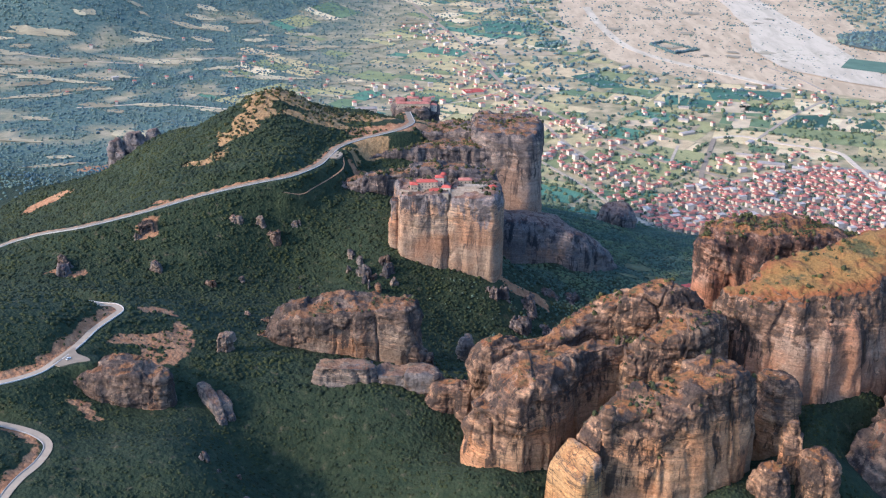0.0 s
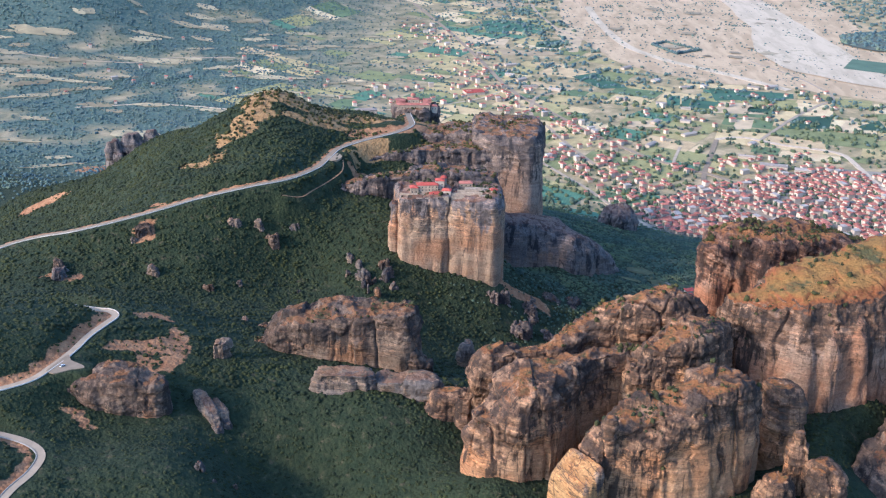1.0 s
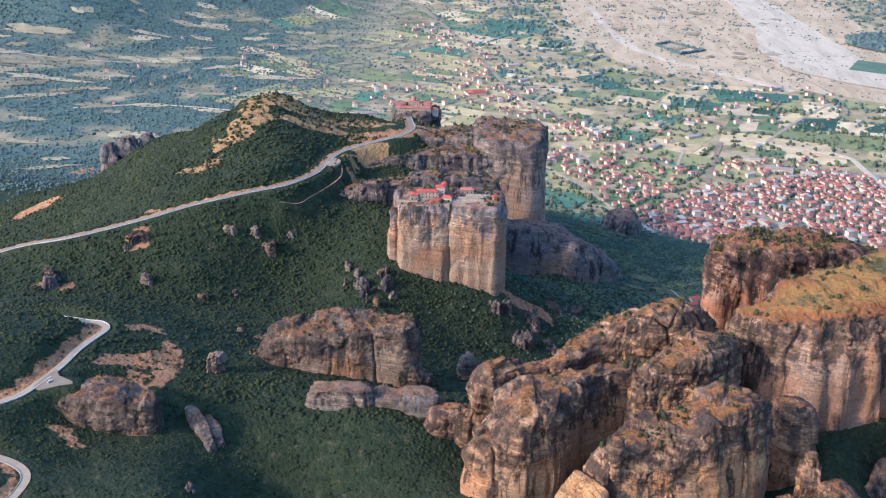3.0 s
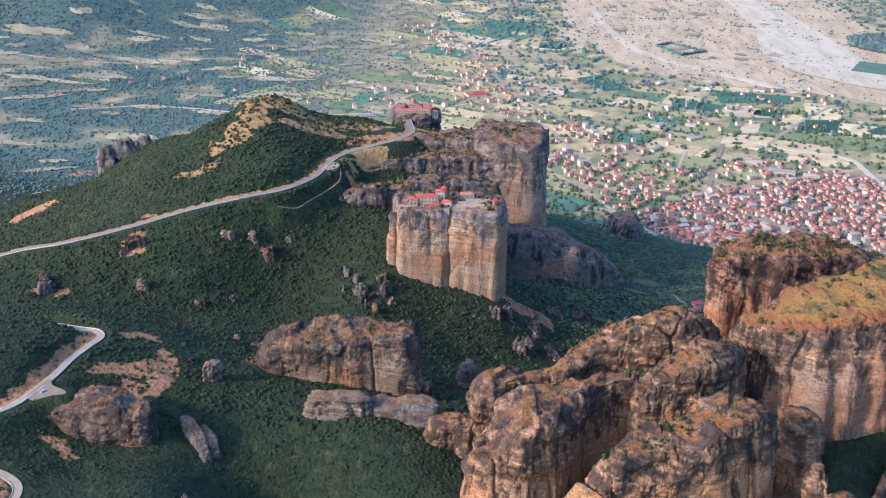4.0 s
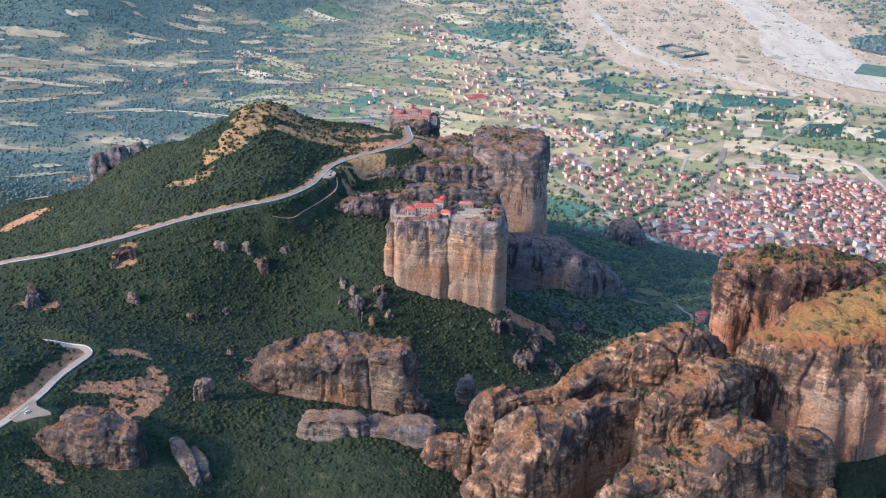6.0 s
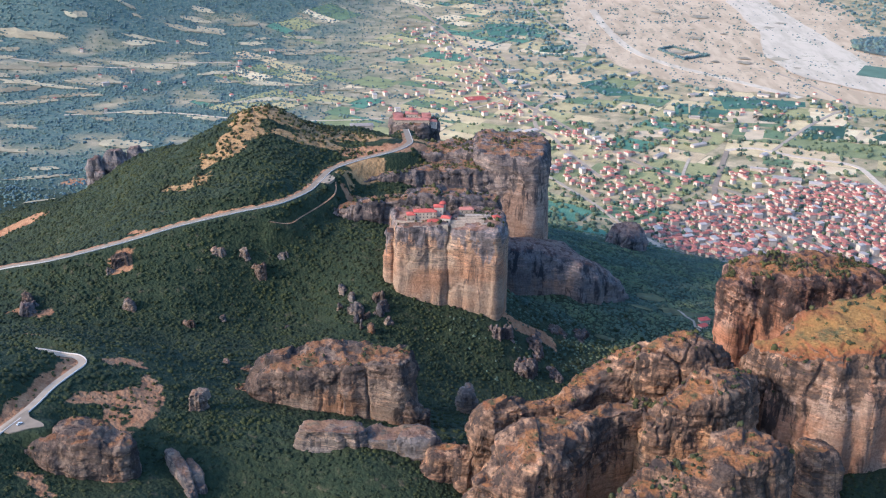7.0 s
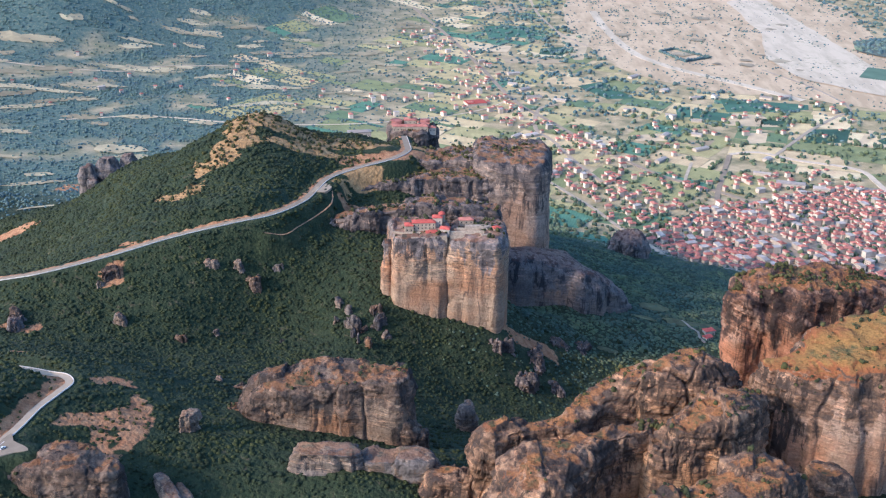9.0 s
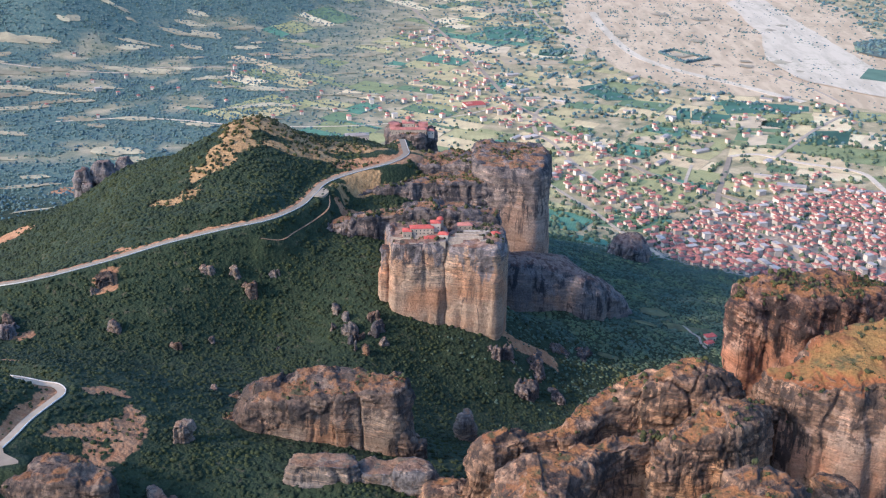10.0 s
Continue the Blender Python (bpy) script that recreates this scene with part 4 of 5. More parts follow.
COPSE = [(1110, 3380), (1080, 3260), (1190, 3140), (1400, 3230), (1420, 3420), (1250, 3440)]
drape("wood_floor", wavy(COPSE, 40, 18, 5), plain("copse_floor", (0.12, 0.125, 0.09), 0.3, 0.03), 3.2, "dark scrubby floor of a wood beyond the river", "wood floor")
GREEN_FIELDS = [[(19, 3511), (145, 3522), (212, 3427), (36, 3309)], [(251, 2791), (314, 2839), (383, 2684), (312, 2673)], [(464, 2618), (499, 2621), (484, 2531), (454, 2524)], [(499, 2599), (586, 2564), (545, 2505), (487, 2526)], [(583, 2704), (781, 2658), (770, 2614), (575, 2579)], [(627, 2531), (705, 2537), (673, 2480), (620, 2477)], [(729, 2455), (820, 2462), (780, 2359), (689, 2352)], [(849, 2381), (914, 2436), (908, 2350), (856, 2355)], [(181, 3207), (270, 3247), (236, 3120), (173, 3137)]]
DRY_FIELDS = [[(588, 2574), (651, 2558), (669, 2466), (547, 2471)], [(592, 2418), (631, 2420), (608, 2347), (562, 2335)], [(790, 2337), (858, 2460), (875, 2447), (806, 2330)], [(333, 2381), (425, 2406), (404, 2346), (340, 2337)], [(448, 2353), (505, 2357), (485, 2316), (448, 2314)], [(238, 3412), (344, 3421), (290, 3080), (264, 3078)], [(-10, 3843), (236, 3867), (114, 3726), (-19, 3745)], [(-32, 3262), (102, 3232), (84, 3145), (-14, 3175)], [(67, 3091), (242, 3076), (231, 3032), (81, 3020)]]
DEEP_CROP, STUBBLE = plain("deep_green_crop", (0.085, 0.150, 0.090), 0.25, 0.02), plain("pale_stubble", (0.60, 0.44, 0.25), 0.2, 0.03)
for spots, mat, label in ((GREEN_FIELDS, DEEP_CROP, "deep green irrigated crop field on the plain"), (DRY_FIELDS, STUBBLE, "pale mown stubble field on the plain")):
    for quad in spots:
        p = np.array(quad, float)
        drape("field", np.vstack([np.linspace(a, b, 4, endpoint=False) for a, b in zip(p, np.roll(p, -1, 0))]), mat, 0.62, label, "field")

GREEN_CROP = plain("green_crop", (0.17, 0.23, 0.14), 0.2, 0.02)
drape("field", [(985, 2935), (1120, 2860), (1180, 2980), (1045, 3050)], GREEN_CROP, 2.8, "bright green irrigated field beside the river", "field")
SCRUB_PATCH = plain("low_scrub", (0.37, 0.29, 0.175), 0.3, 0.03)
rs = random.Random(17)
for _ in range(16):
    cx, cy, rx = rs.uniform(420, 1000), rs.uniform(2850, 3900), rs.uniform(8, 30)
    ring = [(cx + rx * rs.uniform(0.6, 1.3) * math.cos(k / 12 * math.tau), cy + 0.9 * rx * rs.uniform(0.6, 1.3) * math.sin(k / 12 * math.tau)) for k in range(12)]
    drape("scrub_patch", ring, SCRUB_PATCH, 2.6 + 0.004 * rs.random(), "patch of low grey scrub on the flood plain", "scrub", True)


def lane(name, points, width, mat, label):
    q = glide([(x, y, 0) for x, y in points], 20)
    q[:, 2] = land(q[:, 0], q[:, 1])
    tagged(ribbon(name, q, width, mat, 1.1, thick=1.0), label, "road", kind="structure")
    return q


lane("river_bed", [(380, 3790), (393, 3505), (435, 3190), (517, 3011), (654, 2853), (780, 2695)], 26, GRAVEL, "old dry channel of pale gravel")
STREETS = [
    lane("road", [(-209, 3743), (-94, 3382), (10, 2979), (86, 2657), (159, 2486), (260, 2277), (346, 2133), (407, 2069), (457, 2023), (504, 1949), (502, 1796), (520, 1660)], 11, ASPHALT, "pale asphalt highway across the plain"),
    lane("road", [(192, 2613), (151, 2584), (133, 2484), (135, 2393), (163, 2330), (196, 2205), (240, 2072)], 9, ASPHALT, "pale asphalt road curving into town"),
    lane("road", [(515, 2258), (475, 2125), (438, 1990), (435, 1886)], 10, ASPHALT, "pale asphalt road between fields and town"),
    lane("road", [(515, 2262), (577, 2279), (647, 2230), (746, 2182), (760, 2090), (765, 1909), (790, 1700)], 12, DIRT, "wide pale dirt road round the town"),
    lane("road", [(608, 2262), (726, 2443), (824, 2568), (862, 2606), (869, 2684), (831, 2837), (754, 3004)], 8, DIRT, "white dirt road through the fields"),
    lane("road", [(137, 2078), (179, 1991), (214, 1916), (240, 1832), (272, 1742), (289, 1660)], 7, DIRT, "pale dirt road along the town's edge"),
    lane("road", [(245, 1745), (309, 1810), (365, 1833), (418, 1873)], 6, DIRT, "pale dirt lane between houses"),
    lane("road", [(429, 2201), (403, 2113), (395, 2075)], 6, DIRT, "pale dirt lane to a field"),
    lane("road", [(320, 3240), (250, 3420), (200, 3700), (180, 4000)], 9, ASPHALT, "far pale road across the plain"),
    lane("road", [(86, 2657), (20, 2560), (-80, 2490), (-260, 2420), (-480, 2400), (-700, 2440), (-900, 2400)], 4, DIRT, "thin pale country road among woods"),
    lane("road", [(-640, 2900), (-780, 2870), (-842, 2852), (-860, 2810), (-1000, 2790), (-1300, 2800)], 5, DIRT, "thin pale country road bending through the woods"),
    lane("road", [(510, 1984), (560, 1900), (600, 1800), (640, 1660)], 7, ASPHALT, "town street between houses"),
    lane("road", [(410, 1900), (470, 1830), (560, 1740), (600, 1640)], 6, ASPHALT, "town street between houses"),
    lane("road", [(335, 1800), (430, 1780), (560, 1850), (700, 1900)], 6, ASPHALT, "town street crossing the town"),
]


def off_road(x, y, gap):
    ok = np.ones(np.shape(x), bool)
    for q in STREETS:
        ok &= nearest(q, x, y)[0] > gap
    return ok


def inside(poly, x, y):
    p = np.array(poly, float)
    hit = np.zeros(np.shape(x), bool)
    for (x0, y0), (x1, y1) in zip(p, np.roll(p, -1, 0)):
        hit ^= ((y0 > y) != (y1 > y)) & (x < (x1 - x0) * (y - y0) / (y1 - y0 + 1e-9) + x0)
    return hit


TOWN = [(275, 1735), (318, 1640), (860, 1560), (860, 1980), (700, 2080), (510, 1990), (415, 1950), (335, 1850)]


TOWN_DUST = plain("dusty_town_plots", (0.40, 0.33, 0.25), 0.45, 0.06)
drape("town_ground", wavy(TOWN, 30, 10, 8), TOWN_DUST, 0.5, "dusty paved plots and gardens between the houses", "town ground")
HEDGEROWS = []


def fields():
    """Strip parcels over the plain, most of them longer than wide, in blocks that share a direction."""
    rng = random.Random(7)
    made = []
    for bx in range(-500, 1300, 230):
        for by in range(1840, 4300, 240):
            a = radians(-28 + 22 * float(fbm(bx / 700, by / 700, 0.4, 2, 2)) + (12 if bx > 600 else 0))
            ca, sa = math.cos(a), math.sin(a)
            cuts = [-115]
            while cuts[-1] < 115:
                cuts.append(min(115, cuts[-1] + rng.uniform(55, 150)))
            for u0, u1 in zip(cuts, cuts[1:]):
                if u1 - u0 < 12:
                    continue
                v = -120
                while v < 108:
                    v1 = min(120, v + rng.uniform(28, 110))
                    quad = []
                    for u, w in ((u0 + 2, v + 2), (u1 - 2, v + 2), (u1 - 2, v1 - 2), (u0 + 2, v1 - 2)):
                        u, w = u + rng.uniform(-3, 3), w + rng.uniform(-5, 5)
                        quad.append((bx + u * ca - w * sa, by + u * sa + w * ca))
                    v = v1
                    if rng.random() < 0.18:
                        continue
                    q = np.array(quad)
                    if inside(FLOOD_EDGE, q[:, 0], q[:, 1]).any() or inside(TOWN, q[:, 0], q[:, 1]).any() or land(q[:, 0], q[:, 1]).max() > 45:
                        continue
                    mid = q.mean(0)
                    if mid[0] < -150 and rng.random() < 0.55:
                        continue
                    made.append(quad)
    for n, quad in enumerate(made):
        p = np.array(quad)
        if rng.random() < 0.75:
            HEDGEROWS.append((p[0], p[1]) if rng.random() < 0.7 else (p[1], p[2]))
        drape("field", np.vstack([np.linspace(a, b, 4, endpoint=False) for a, b in zip(p, np.roll(p, -1, 0))]), FIELD, 0.35 + 0.004 * (n % 30), "cropped strip field on the plain", "field")


fields()


def clearings():
    """Pale meadows among the woods of the western valley."""
    rng = random.Random(11)
    spots = [(-1047, 2609, 110, 10), (-940, 2646, 60, 14), (-1013, 2484, 90, 12), (-954, 2539, 60, 14), (-1046, 2781, 60, 16), (-889, 2546, 26, 12), (-862, 2424, 46, 16), (-842, 2840, 70, 20), (-650, 2789, 44, 18), (-737, 2435, 50, 14), (-962, 2303, 36, 14), (-928, 2142, 46, 10), (-706, 2201, 46, 26), (-757, 3193, 46, 24), (-569, 3062, 60, 22), (-445, 3074, 60, 18), (-305, 3088, 50, 24), (-590, 2400, 40, 12), (-480, 2700, 70, 14), (-1150, 2950, 70, 16), (-900, 3050, 60, 10)]
    spots += [(rng.uniform(-1300, -200), rng.uniform(1950, 3500), rng.uniform(18, 60), rng.uniform(7, 20)) for _ in range(75)]
    for cx, cy, rx, ry in spots:
        a = radians(rng.uniform(-18, 28))
        ring = []
        for k in range(14):
            t = k / 14 * math.tau
            r = 1 + 0.35 * rng.uniform(-1, 1)
            u, v = rx * r * math.cos(t), ry * r * math.sin(t)
            ring.append((cx + u * math.cos(a) - v * math.sin(a), cy + u * math.sin(a) + v * math.cos(a)))
        drape("meadow", ring, MEADOW, 1.6, "pale mown meadow between woods", "meadow", True)


GLADES = [(252, 1300, 26, 12), (284, 1296, 14, 12), (272, 1264, 14, 16), (224, 1350, 20, 16), (203, 1293, 16, 7), (150, 1180, 14, 6)]


def glades():
    """Grassy openings in the valley wood."""
    rng = random.Random(13)
    for cx, cy, rx, ry in GLADES:
        ring = [(cx + rx * rng.uniform(0.75, 1.15) * math.cos(k / 16 * math.tau), cy + ry * rng.uniform(0.75, 1.15) * math.sin(k / 16 * math.tau)) for k in range(16)]
        drape("glade", ring, GLADE, 0.8, "olive grass opening in the valley wood", "meadow", True)


GLADE = plain("olive_grass", (0.13, 0.115, 0.045), 0.4, 0.08)
glades()
MEADOW = plain("pale_meadow", (0.44, 0.345, 0.19), 0.3, 0.02)
drape("meadow", wavy([(-760, 1800), (-730, 1822), (-668, 1850), (-640, 1868), (-690, 1850), (-745, 1825)], 20, 4), MEADOW, 1.6, "pale mown meadow below the hill", "meadow")
clearings()
# ---------------------------------------------------------------- houses
def block(bm, x0, x1, y0, y1, z0, z1):
    v = [bm.verts.new(p) for p in ((x0, y0, z0), (x1, y0, z0), (x1, y1, z0), (x0, y1, z0), (x0, y0, z1), (x1, y0, z1), (x1, y1, z1), (x0, y1, z1))]
    for f in ((3, 2, 1, 0), (4, 5, 6, 7), (0, 1, 5, 4), (1, 2, 6, 5), (2, 3, 7, 6), (3, 0, 4, 7)):
        bm.faces.new([v[k] for k in f])


def hip(bm, x0, x1, y0, y1, z, rise, over=0.5, inset=0.5):
    """A hipped roof with eaves; inset 0 makes gables."""
    x0, x1, y0, y1 = x0 - over, x1 + over, y0 - over, y1 + over
    run = inset * (y1 - y0)
    ym = (y0 + y1) / 2
    v = [bm.verts.new(p) for p in ((x0, y0, z), (x1, y0, z), (x1, y1, z), (x0, y1, z), (x0, y0, z + 0.25), (x1, y0, z + 0.25), (x1, y1, z + 0.25), (x0, y1, z + 0.25), (x0 + run, ym, z + rise), (x1 - run, ym, z + rise))]
    for f in ((3, 2, 1, 0), (0, 1, 5, 4), (1, 2, 6, 5), (2, 3, 7, 6), (3, 0, 4, 7), (4, 5, 9, 8), (6, 7, 8, 9), (5, 6, 9), (7, 4, 8)):
        bm.faces.new([v[k] for k in f])


SHAPES = [(8.6, 7.4, 6.2, 1.8, 0.5), (9.2, 7, 3.6, 1.7, 0.5), (8.6, 8, 8.8, 1.8, 0.5), (10.6, 7, 6.0, 1.6, 0.0), (7.2, 6.4, 5.8, 1.5, 0.5), (13, 9, 9.0, 2.0, 0.4), (12, 9, 10.5, 0.5, 0.0), (16, 9, 8.4, 0.5, 0.0)]


def house_thing(shape, roof_mat):
    w, d, h, rise, inset = shape
    top = new("house")
    bm = bmesh.new()
    block(bm, -w / 2, w / 2, -d / 2, d / 2, -4, h)
    wall = part("wall", bm, RENDER_WHITE, top)
    bm = bmesh.new()
    hip(bm, -w / 2, w / 2, -d / 2, d / 2, h, rise, 0.7, inset)
    block(bm, w * 0.18, w * 0.18 + 0.8, d * 0.1, d * 0.1 + 0.8, h + 0.5, h + rise + 0.5)
    part("roof", bm, roof_mat, top, "pale flat roof slab" if rise < 1 else "terracotta tiled roof with a chimney")
    for side in (-1, 1):
        for k in range(3):
            for row in range(max(1, int(h // 3))):
                bm = bmesh.new()
                x = (k - 1) * w * 0.3
                block(bm, x - 0.6, x + 0.6, side * d / 2 - 0.06, side * d / 2 + 0.06, 0.9 + 3 * row, 2.3 + 3 * row)
                part("window", bm, GLASS, wall)
    return top


def house_sites():
    rng = np.random.RandomState(5)
    sites = []
    for gx in np.arange(260, 870, 10.4):
        for gy in np.arange(1560, 2090, 10.4):
            sites.append((gx + rng.uniform(-5, 5), gy + rng.uniform(-5, 5), 0.84))
    s = np.array(sites)
    turn = radians(24)
    c = np.array([560, 1820])
    s[:, :2] = (s[:, :2] - c) @ np.array([[math.cos(turn), math.sin(turn)], [-math.sin(turn), math.cos(turn)]]) + c
    s = s[inside(TOWN, s[:, 0], s[:, 1]) & (rng.rand(len(s)) < s[:, 2])]
    loose = []
    for (x0, y0), (x1, y1), wide, n in [((150, 2160), (330, 1900), 80, 120), ((150, 2420), (420, 2020), 60, 90), ((-60, 2780), (150, 2440), 110, 80), ((250, 1900), (330, 1780), 45, 22), ((440, 2060), (700, 2120), 60, 40), ((-200, 3400), (40, 2800), 120, 60), ((300, 2300), (900, 2700), 160, 40), ((-400, 2600), (-50, 2500), 160, 26), ((-1200, 2700), (-400, 2800), 260, 24)]:
        t = rng.rand(n)
        d = np.array([x1 - x0, y1 - y0], float)
        nrm = np.array([-d[1], d[0]]) / np.linalg.norm(d)
        loose.append(np.array([x0, y0]) + t[:, None] * d + (rng.randn(n) * wide * 0.5)[:, None] * nrm)
    p = np.vstack([s[:, :2]] + loose)
    p = p[off_road(p[:, 0], p[:, 1], 10)]
    keep = []
    for q in p:
        if all((q[0] - k[0]) ** 2 + (q[1] - k[1]) ** 2 > 68 for k in keep):
            keep.append(q)
    p = np.array(keep)
    return p[np.argsort(p[:, 1])]


SITES = house_sites()


def build_town():
    rng = random.Random(3)
    z = land(SITES[:, 0], SITES[:, 1])
    models = [house_thing(s, METAL_ROOF if s[3] < 1 else TILE) for s in SHAPES]
    for m, s in zip(models, SHAPES):
        tagged(m, "cream apartment block with a pale flat roof" if s[3] < 1 else "cream rendered house with a terracotta roof", "house", "houses of the town")
    used = [False] * len(models)
    far_v, far_f, far_m, base = [], [], [], 0
    near = 260
    for n, ((x, y), h) in enumerate(zip(SITES, z)):
        turn = 24 + rng.choice((0, 90)) + rng.uniform(-12, 12)
        k = rng.choices(range(len(SHAPES)), (6, 4, 4, 4, 5, 2, 1, 1))[0]
        m = pose(x, y, h, 0, 0, turn)
        if n < near:
            if used[k]:
                copy_thing(models[k], m)
            else:
                models[k].matrix_basis, used[k] = m, True
            continue
        for ob in models[k].children:
            me = ob.data
            co = [m @ v.co for v in me.vertices]
            for f in me.polygons:
                ids = list(f.vertices)
                for a in range(1, len(ids) - 1):
                    far_f.append((base + ids[0], base + ids[a], base + ids[a + 1]))
                    far_m.append((2 if SHAPES[k][3] < 1 else 1) if ob.name.startswith("roof") else 0)
            far_v += [tuple(c) for c in co]
            base += len(co)
    me = mesh_from("house_rows", far_v, far_f, [RENDER_WHITE, TILE, METAL_ROOF], False, far_m)
    tagged(new("house_rows", me), "cream houses with terracotta roofs across the plain", "houses", kind="stuff")


build_town()

for x, y, shape, turn in [(276, 1268, (12, 8, 5.5, 2.2, 0.5), 18), (271, 1250, (9, 7, 3.5, 1.8, 0.0), 30)]:
    farm = tagged(house_thing(shape, TILE_RED), "white farmhouse with a red roof in a glade", "house")
    farm.matrix_basis = pose(x, y, float(land(np.array([x]), np.array([y]))[0]), 0, 0, turn)
lane("road", [(252, 1306), (258, 1285), (264, 1268), (262, 1250), (266, 1236)], 2.6, DIRT, "pale farm track in the valley glade")


def shed(x, y, w, d, h, turn, roof_mat, label):
    top = new("warehouse")
    bm = bmesh.new()
    block(bm, -w / 2, w / 2, -d / 2, d / 2, -2, h)
    part("wall", bm, RENDER_WHITE, top)
    bm = bmesh.new()
    hip(bm, -w / 2, w / 2, -d / 2, d / 2, h, 2.2, 0.6, 0.0)
    part("roof", bm, roof_mat, top, "shallow sheet roof")
    top.matrix_basis = pose(x, y, float(land(x, y)), 0, 0, turn)
    tagged(top, label, "warehouse", "sheds of the plain")


for x, y, w, d, turn in [(590, 2075, 52, 18, -14), (640, 2050, 30, 16, -14), (0, 2600, 46, 34, 20)]:
    shed(x, y, w, d, 7, turn, TILE_RED if x == 0 else METAL_ROOF, "long low shed with a red roof" if x == 0 else "long low shed with a pale sheet roof")
rr = random.Random(21)
for _ in range(26):
    x, y = rr.uniform(60, 900), rr.uniform(2080, 2900)
    if not inside(FLOOD_EDGE, np.array([x]), np.array([y]))[0] and off_road(np.array([x]), np.array([y]), 16)[0]:
        shed(x, y, rr.uniform(18, 36), rr.uniform(10, 15), 5, rr.uniform(-40, 60), METAL_ROOF, "long low shed with a pale sheet roof")


# ---------------------------------------------------------------- monasteries
def wing(parent, x, y, z, w, d, h, turn, wall_mat, roof_mat, rise=2.2, inset=0.5, windows=0, deep=3):
    """One wing of a monastery: wall with its windows, and a tiled roof."""
    m = pose(x, y, z, 0, 0, turn)
    bm = bmesh.new()
    block(bm, -w / 2, w / 2, -d / 2, d / 2, -deep, h)
    wall = part("wall", bm, wall_mat, parent)
    wall.matrix_basis = m
    bm = bmesh.new()
    hip(bm, -w / 2, w / 2, -d / 2, d / 2, h, rise, 0.6, inset)
    roof = part("roof", bm, roof_mat, parent, "red tiled hipped roof")
    roof.matrix_basis = m
    for k in range(windows):
        for row in range(max(1, int(h // 3.2))):
            bm = bmesh.new()
            cx = -w / 2 + (k + 0.5) * w / windows
            block(bm, cx - 0.5, cx + 0.5, -d / 2 - 0.08, -d / 2 + 0.05, 1.0 + 3.2 * row, 2.4 + 3.2 * row)
            part("window", bm, GLASS, wall)
    return wall


def dome(parent, x, y, z, r, drum, roof_mat, wall_mat):
    bm = bmesh.new()
    bmesh.ops.create_cone(bm, cap_ends=True, segments=16, radius1=r, radius2=r, depth=drum)
    bmesh.ops.translate(bm, verts=bm.verts[:], vec=(0, 0, drum / 2))
    ob = part("drum", bm, wall_mat, parent)
    ob.matrix_basis = pose(x, y, z)
    bm = bmesh.new()
    bmesh.ops.create_uvsphere(bm, u_segments=16, v_segments=8, radius=r * 1.12)
    for v in bm.verts:
        v.co.z = max(0, v.co.z) * 0.8 + drum
    cap = part("dome", bm, roof_mat, ob, "tiled dome")


trinity = tagged(new("monastery"), "stone monastery with red roofs on its rock tower", "monastery")
TZ = 281
wing(trinity, -47, 1118, TZ, 22, 9, 7, 8, MASONRY, TILE_RED, windows=6, deep=8)
wing(trinity, -61, 1114, TZ - 1, 8, 9, 6, 8, MASONRY, TILE_RED, windows=2, deep=8)
wing(trinity, -34, 1124, TZ + 1, 9, 8, 9, 5, RENDER_WHITE, TILE_RED, windows=2, deep=8)
wing(trinity, -38, 1106, TZ - 3, 12, 6, 4, 12, MASONRY, TILE_RED, windows=3, deep=8)
wing(trinity, -26, 1112, TZ - 2, 9, 7, 5, -6, RENDER_WHITE, TILE_RED, windows=2, deep=8)
wing(trinity, 24, 1122, TZ - 3, 7, 6, 4, 20, MASONRY, TILE_RED, windows=2, deep=8)
wing(trinity, -6, 1140, TZ - 2, 14, 7, 4, 4, MASONRY, TILE, windows=3, deep=8)
dome(trinity, -30, 1134, TZ, 3.2, 9, TILE_RED, MASONRY)
terrace = tagged(new("terrace_wall"), "pale stone terrace walls round the monastery garden", "wall")
for x, y, w, d, turn, h in [(-5, 1112, 34, 1.0, 6, 2.4), (16, 1126, 22, 1.0, 40, 2.4), (-66, 1106, 20, 1.0, -14, 2.0), (-14, 1104, 14, 0.9, 10, 1.6), (6, 1128, 26, 5, 4, 2.2), (-46, 1100, 24, 6, 8, 0.8), (-30, 1102, 13, 5, -4, 1.6), (14, 1108, 10, 3, 14, 1.2), (0, 1120, 30, 1.2, 2, 2.6), (-56, 1106, 14, 1.0, 10, 2.2)]:
    bm = bmesh.new()
    block(bm, -w / 2, w / 2, -d / 2, d / 2, -8, h)
    part("wall", bm, MASONRY, terrace).matrix_basis = pose(x, y, TZ - 2, 0, 0, turn)

stephen = tagged(new("monastery"), "large stone monastery with red roofs on the ridge's end", "monastery")
SZ = 261
wing(stephen, -84, 1514, SZ, 46, 9, 6, 4, MASONRY, TILE, windows=10, deep=5)
wing(stephen, -104, 1530, SZ, 11, 28, 6, 4, MASONRY, TILE, windows=3, deep=5)
wing(stephen, -66, 1532, SZ, 11, 24, 7, 4, MASONRY, TILE, windows=3, deep=5)
wing(stephen, -86, 1538, SZ, 16, 14, 8, 4, MASONRY, TILE, windows=3, deep=5)
wing(stephen, -56, 1520, SZ - 2, 9, 9, 5, 10, RENDER_WHITE, TILE, windows=2, deep=5)
dome(stephen, -86, 1538, SZ + 8, 3.4, 5, TILE, MASONRY)
dome(stephen, -74, 1520, SZ + 6, 1.8, 3, TILE, MASONRY)
car_hall = tagged(new("annex"), "low white annex among trees beyond the hill", "building")
